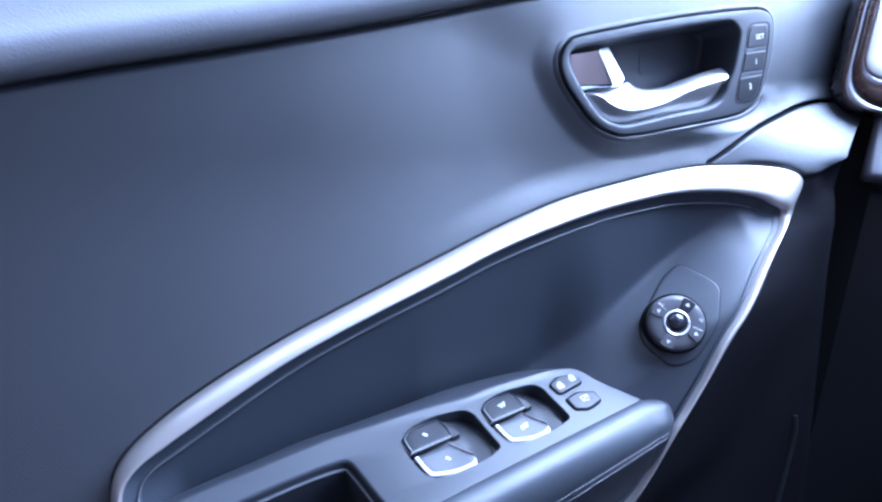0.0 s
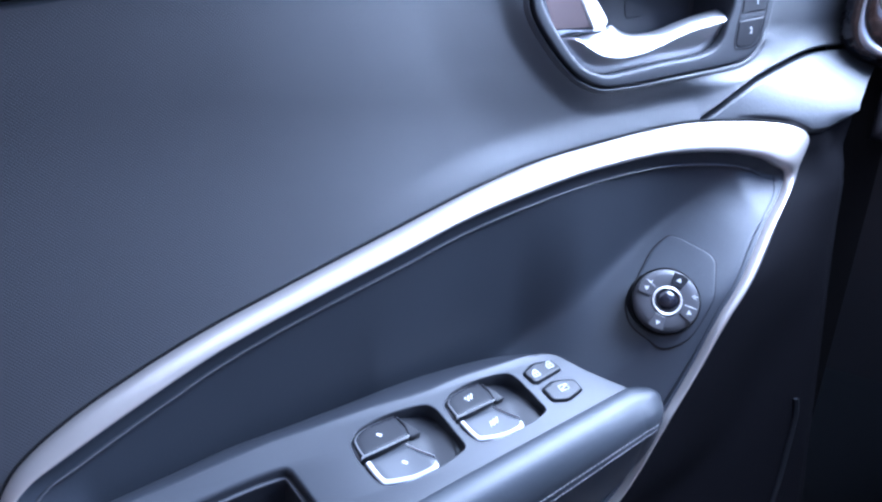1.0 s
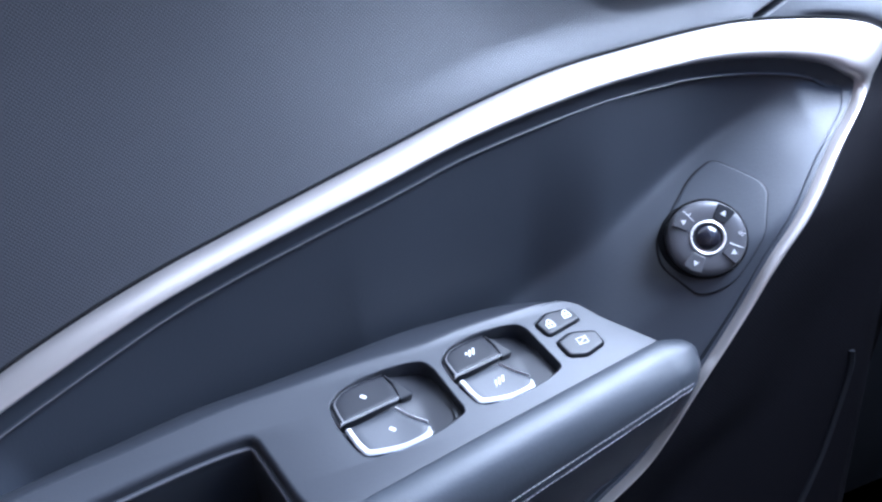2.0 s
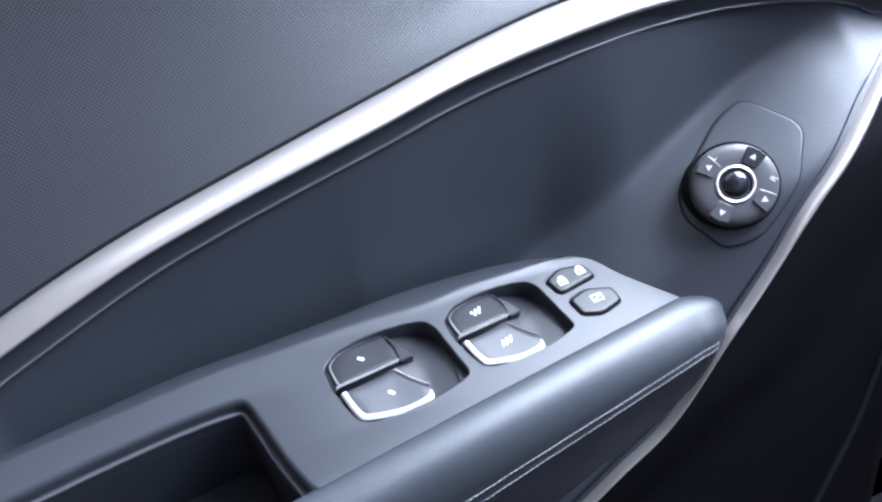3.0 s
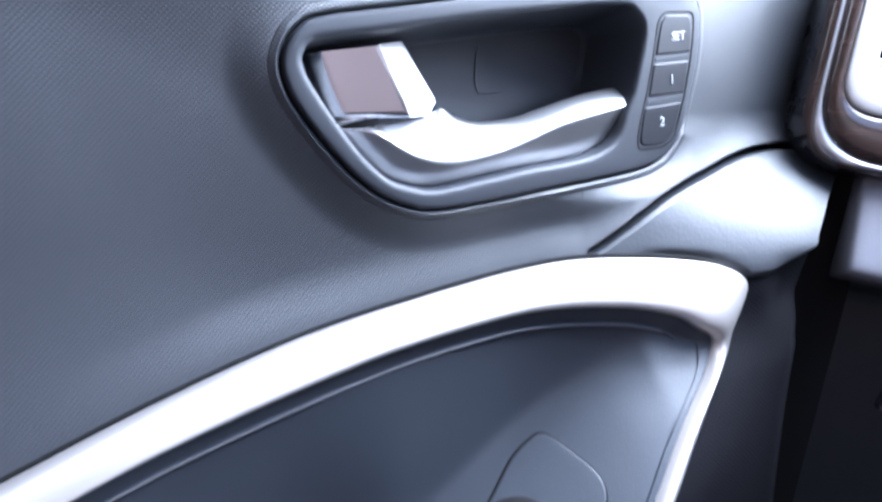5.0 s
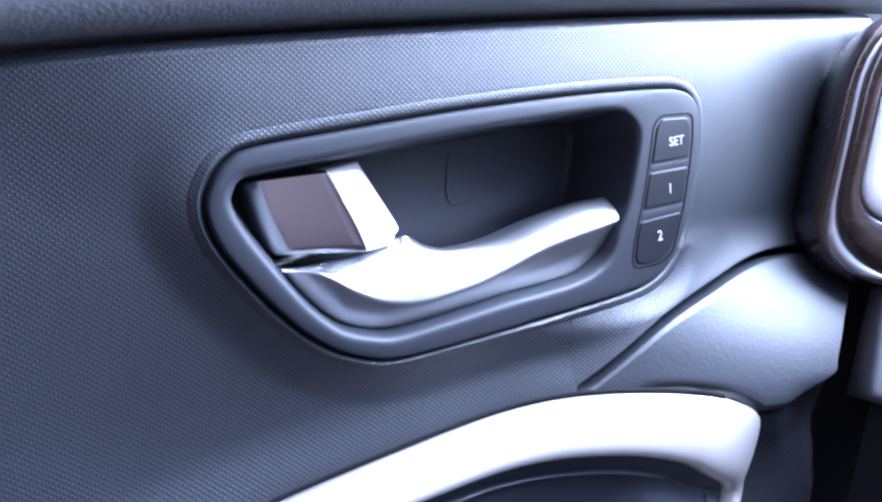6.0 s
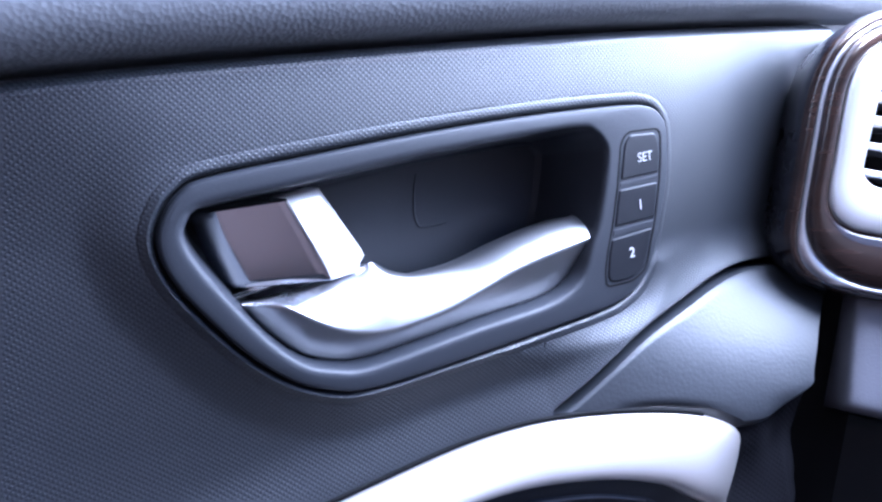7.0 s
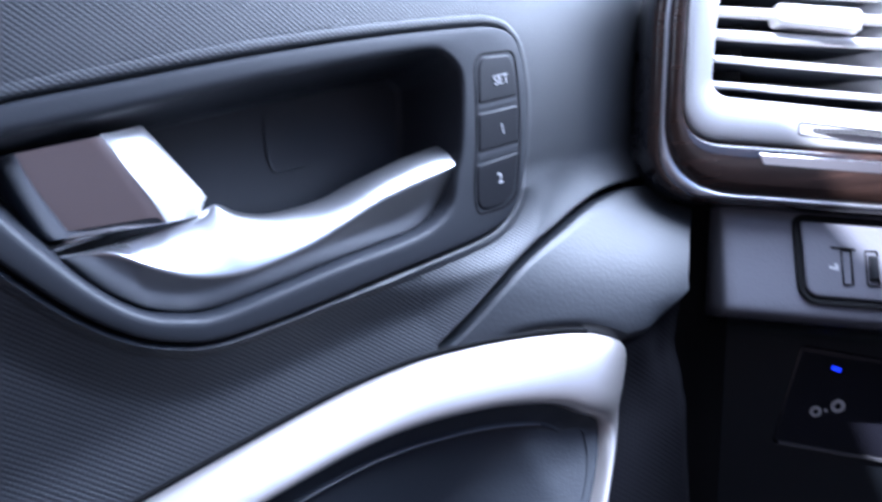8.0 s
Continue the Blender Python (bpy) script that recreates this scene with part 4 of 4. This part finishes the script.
    ball = loft([KNOB.ring(disc(0, 0, 6.6 * math.cos(a), 40), 2.2 + 4.2 * math.sin(a)) for a in np.linspace(0, 1.45, 9)], closed=True, cap_last=True)
    part("selector", ball, GLOSS, dial, "small domed black selector")


# ---- dashboard ----
FACE = Place((0.105, -0.027, 0.031), (-0.60, -0.78, 0.17), -19)


def rect(u0, u1, v0, v1):
    return [(u0, v0), (u1, v0), (u1, v1), (u0, v1)]


def build_dash():
    dash = thing("dashboard", "end of a dark dashboard with a framed air vent", "dashboard")
    outer = rounded([(-26.0, -48.5), (190, -56.5), (190, 66), (-26.0, 62)], [25, 20, 20, 44], 10)
    rim_line = rounded([(-20.5, -45.5), (186, -53.5), (186, 60), (-20.5, 56)], [20, 16, 16, 36], 10)
    rim_in = rounded([(-19.0, -44.0), (184.5, -52.0), (184.5, 58.5), (-19.0, 54.5)], [30, 16, 16, 34.5], 10)
    wood = rounded([(-12.8, -24.5), (178, -32.5), (178, 50), (-12.8, 48)], [15, 14, 14, 26], 10)

    def lerp(a, b, steps):
        return loft([FACE.ring(a * (1 - t) + b * t, h) for t, h in steps], closed=True)

    # the shell's black side paints the shadow gap next to the door panel
    part("vent_shell", lerp(outer, rim_line, ((0.15, -70), (0.05, -30), (0.0, -14), (0.05, -7), (0.16, -4.0), (0.28, -2.6))), SHELL, dash, "outer side of the vent frame, black for the shadow gap beside it", sharp=60)
    part("outer_wood", lerp(outer, rim_line, ((0.26, -3.4), (0.30, -2.2), (0.5, -0.4), (0.8, 0.5), (1.0, 0.2), (1.02, -2))), WOOD, dash, "glossy dark wood edge outside the bright rim", sharp=60)
    part("vent_rim", lerp(inset(rim_line, -0.3), rim_in, ((0, -0.6), (0.1, 0.9), (0.5, 1.3), (0.9, 0.9), (1.0, -0.2))), RIM, dash, "bright rim, broad at its lower corner", sharp=60)
    part("wood_frame", lerp(inset(rim_in, -0.1), wood, ((0, 0.0), (0.06, 1.4), (0.25, 2.8), (0.55, 3.4), (0.85, 3.0), (0.96, 2.0), (1.0, 0.8))), WOOD, dash, "glossy dark wood vent surround", sharp=60)
    hole = rounded([(-2.4, -7.6), (150, -19), (150, 40), (-0.5, 37)], [8, 6, 6, 12], 10)
    part("vent_bezel", loft([FACE.ring(a * (1 - t) + b * t, h) for a, b in [(wood, hole)] for t, h in ((0, 0.8), (0.03, 2.6), (0.12, 3.4), (0.5, 3.0), (0.92, 2.0), (1.0, 0.6), (1.0, -14), (1.0, -45))], closed=True, cap_last=True), SILVER, dash, "satin silver vent bezel", sharp=45)
    part("vent_hollow", loft([FACE.ring(inset(hole, 0.3), h) for h in (-2.5, -44)], closed=True, cap_last=True), RUBBER, dash)
    # slats
    for k, v in enumerate((34.5, 25.5, 16.5, 7.4, -2.6)):
        fall = -0.055 if v < 10 else -0.03
        rows = []
        for u in np.linspace(-0.6 if v > 0 else -0.2, 149, 24):
            c = v + fall * u
            rows.append([FACE.at(u, c + a, b) for a, b in ((-0.8, -26), (-1.3, -6), (-1.2, -4.0), (0.0, -3.2), (1.3, -4.0), (1.7, -6), (1.6, -26))])
        slat = part("vent_slat", loft(rows, closed=True, cap_first=True, cap_last=True), BLACK, dash, "dark vent slat with a bright front edge", sharp=50)
        tall = 1.15 if k < 3 else 0.8
        us = np.linspace(-0.2, 148.5, 24)
        rows = [[FACE.at(u, v + fall * u - 1.35 + (0.4 if k > 2 else 0) + a * tall, b) for a, b in ((0.0, -5.0), (0.05, -3.2), (0.8, -2.6), (2.4, -2.8), (3.3, -3.8), (3.5, -9.0))] for u in us]
        part("slat_edge", loft(rows), SILVER, slat, "bright silver slat edge", sharp=50)
    part("vent_tab", plug(FACE, rounded([(21.5, 20.6), (53, 17.9), (53, 26.6), (21, 28.0)], 2.0), [(0, -6), (0, 0.5), (0.6, 1.2), (1.2, 1.4)]), SILVER, dash, "silver slider tab on a vent slat")
    slot = rounded([(30.2, -17.0), (29.8, -22.3), (80, -26.4), (80, -21.0)], 1.6, 3)
    part("wheel_slot", plug(FACE, slot, [(-0.3, 2.0), (0, 3.4), (0.6, 3.2), (0.8, 1.0)]), RUBBER, dash)
    rows = []
    for k in range(61):
        u = 32 + 46 * k / 60
        lift = 2.6 * math.sin(math.pi * k / 60)
        c = -18.6 - 0.075 * (u - 31) + lift * 0.25
        rows.append([FACE.at(u, c - 3.2, 1.2), FACE.at(u, c - 2.2, 2.4 + lift + 0.3 * (k % 2)), FACE.at(u, c - 0.4, 2.4 + lift + 0.3 * (k % 2)), FACE.at(u, c + 0.4, 1.2)])
    part("thumb_wheel", loft(rows), MATT, dash, "ribbed silver thumb wheel", sharp=30)
    # added chrome strip: stands in for a window's reflection in the gloss wood
    part("reflection_strip", plug(FACE, rounded([(15.8, -29.4), (17.6, -34.0), (170, -41), (170, -35.5)], 0.8, 2), [(0, 1.0), (0, 3.1), (0.5, 3.5)]), CHROME, dash, "added chrome strip in place of a reflection in the wood")
    # lower fascia: a grey brow that turns under; the knee panel's black paints its shade
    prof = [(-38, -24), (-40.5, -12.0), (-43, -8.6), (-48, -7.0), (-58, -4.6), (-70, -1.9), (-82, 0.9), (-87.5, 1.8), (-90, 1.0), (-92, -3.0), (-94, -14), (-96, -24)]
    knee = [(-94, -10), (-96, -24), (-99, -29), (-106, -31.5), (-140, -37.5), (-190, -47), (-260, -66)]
    for name, shape, mat, label in (("lower_fascia", prof, DASH, "grey lower fascia that turns under"), ("shaded_knee", knee, BLACK, "knee panel below the fascia, its shade painted as black")):
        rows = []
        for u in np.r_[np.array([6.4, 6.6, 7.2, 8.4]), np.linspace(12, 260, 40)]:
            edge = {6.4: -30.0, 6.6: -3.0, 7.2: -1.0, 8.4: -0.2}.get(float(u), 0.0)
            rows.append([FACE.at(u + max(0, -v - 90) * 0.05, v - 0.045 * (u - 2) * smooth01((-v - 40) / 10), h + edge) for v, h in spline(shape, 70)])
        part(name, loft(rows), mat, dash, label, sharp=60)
    # dimmer switch panel
    dim = Place(FACE.at(36.5, -55.2, -5.2), FACE.n, -19)
    tilt = math.radians(12.5)
    dim.v, dim.n = dim.v * math.cos(tilt) - dim.n * math.sin(tilt), dim.n * math.cos(tilt) + dim.v * math.sin(tilt)
    plate_pts = rounded([(0, 1.5), (72, -2.0), (72, -32), (3.5, -29), (0.5, -26)], [2, 2, 2, 3, 3], 4)
    part("switch_joint", plug(dim, inset(plate_pts, -2.4), [(0, -2), (0, 0.9), (0.8, 1.0), (2.0, 0.2)]), RUBBER, dash)
    panel = part("dimmer_panel", plug(dim, inset(plate_pts, 0.6), [(0, -1), (0, 0.9), (0.6, 1.3), (1.5, 1.4)]), DASH, dash, "grey instrument dimmer panel")
    for u, w in ((16.5, 4.0), (26, 5.0)):
        part("thumb_slot", plug(dim, rounded(rect(u - w / 2, u + w / 2, -24, -10), 0.8, 2), [(0, 1.2), (0, 1.9), (0.6, 1.6), (0.8, 0.8)]), RUBBER, panel)
    part("thumb_roller", plug(dim, rounded(rect(24.6, 28.2, -22, -12), 0.8, 2), [(0, 0.8), (0.2, 2.6), (0.9, 3.2)]), BUTTON, panel)
    icon(dim, [bar(11.5, -17.4, 3.4, 1.1, -12), bar(12.6, -16.6, 1.0, 2.2, 20)], 1.55, panel)
    icon(dim, [bar(8.5 + 7, -9.6, 9, 1.0, -4)], 1.55, panel, mat=RUBBER)
    # switch bank in the shade below
    bank = Place(FACE.at(54.7, -106.4, -31.5), FACE.n - 0.18 * FACE.v, -19)
    bank.u, bank.v = bank.u * 1.06, bank.v * 1.06
    bp = part("switch_bank", plug(bank, rounded(rect(0, 120, -45, 0), 3, 4), [(0, -8), (0, 0.6), (0.8, 1.2), (2, 1.4)]), GLOSS, dash, "gloss black switch bank")
    icon(bank, [rounded(bar(16.4, -7.6, 4.0, 1.9, -8), 0.4, 2)], 1.6, bp, "indicator", LED)
    for u, v, r in ((13.6, -27.4, 2.5), (21.8, -23.4, 3.0)):
        icon(bank, [list(disc(u, v, r, 14)) ], 1.55, bp)
        icon(bank, [list(disc(u, v, r * 0.45, 10))], 1.75, bp, "icon_eye", GLOSS)
    icon(bank, [bar(17.6, -26.2, 1.2, 1.4, 30)], 1.55, bp)
    rows = [[bank.at(u, -43.0, 1.0), bank.at(u, -43.4, 2.6), bank.at(u, -44.4, 2.8), bank.at(u, -45.0, 1.0)] for u in (2, 60, 118)]
    part("bank_edge", loft(rows), DIAL, dash)
    # black sheet added to paint the gap between door and fascia dark
    rows = []
    for v in np.linspace(50, -330, 60):
        rows.append([FACE.at(-30, v, -60), FACE.at(-8 + max(0, -v - 90) * 0.05, v, -24 - max(0, -v - 90) * 0.12), FACE.at(14 + max(0, -v - 90) * 0.05, v, -12 - max(0, -v - 90) * 0.12)])
    part("gap_backing", loft(rows), RUBBER, dash)
    bm = bmesh.new()
    prof = [(0.20, -0.10), (0.16, 0.02), (0.165, 0.060), (0.20, 0.082), (0.30, 0.092), (0.70, 0.098), (1.20, 0.098), (1.22, -0.30)]
    loft([[(x, y, z) for x, z in spline(prof, 40)] for y in (0.02, -0.4, -0.9, -1.5)], bm=bm)
    part("dash_top", bm, SOFT, dash, "soft dark dash top", sharp=50)
    return dash


# ---- the cabin that closes the place ----
def slab(name, x0, x1, y0, y1, z0, z1, mat, label, category):
    ob = part(name, box(x0, x1, y0, y1, z0, z1), mat, None)
    return tagged(ob, label, category, kind="structure")


def build_cabin():
    slab("floor", -1.9, 1.3, -1.55, 0.10, -0.62, -0.58, CARPET, "dark carpeted car floor", "floor")
    slab("ceiling", -1.9, -0.045, -1.55, 0.10, 0.64, 0.68, HEADLINER, "pale cloth headliner of the car", "ceiling")
    slab("wall_far", -1.9, 1.3, -1.58, -1.52, -0.6, 0.66, CABIN, "trimmed far side of the cabin", "wall")
    slab("wall_rear", -1.94, -1.9, -1.55, 0.10, -0.6, 0.66, CABIN, "trimmed rear of the cabin", "wall")
    slab("wall_front", 1.26, 1.30, -1.55, 0.10, -0.6, 0.10, CABIN, "firewall below the windscreen", "wall")
    slab("wall_door_outer", -1.9, 1.3, 0.150, 0.175, -0.6, 0.06, BLACK, "outer skin behind the door panel", "wall")
    bm = loft([[(x - 0.04, 0.03, z), (x + 0.04, 0.03, z + 0.02)] for x, z in ((0.80, 0.10), (0.44, 0.38), (-0.04, 0.65))])
    bmesh.ops.solidify(bm, geom=bm.faces, thickness=0.06)
    tagged(part("pillar", bm, HEADLINER, None), "pale front roof pillar beside the windscreen", "pillar", kind="structure")


build_door()
build_dash()
build_cabin()
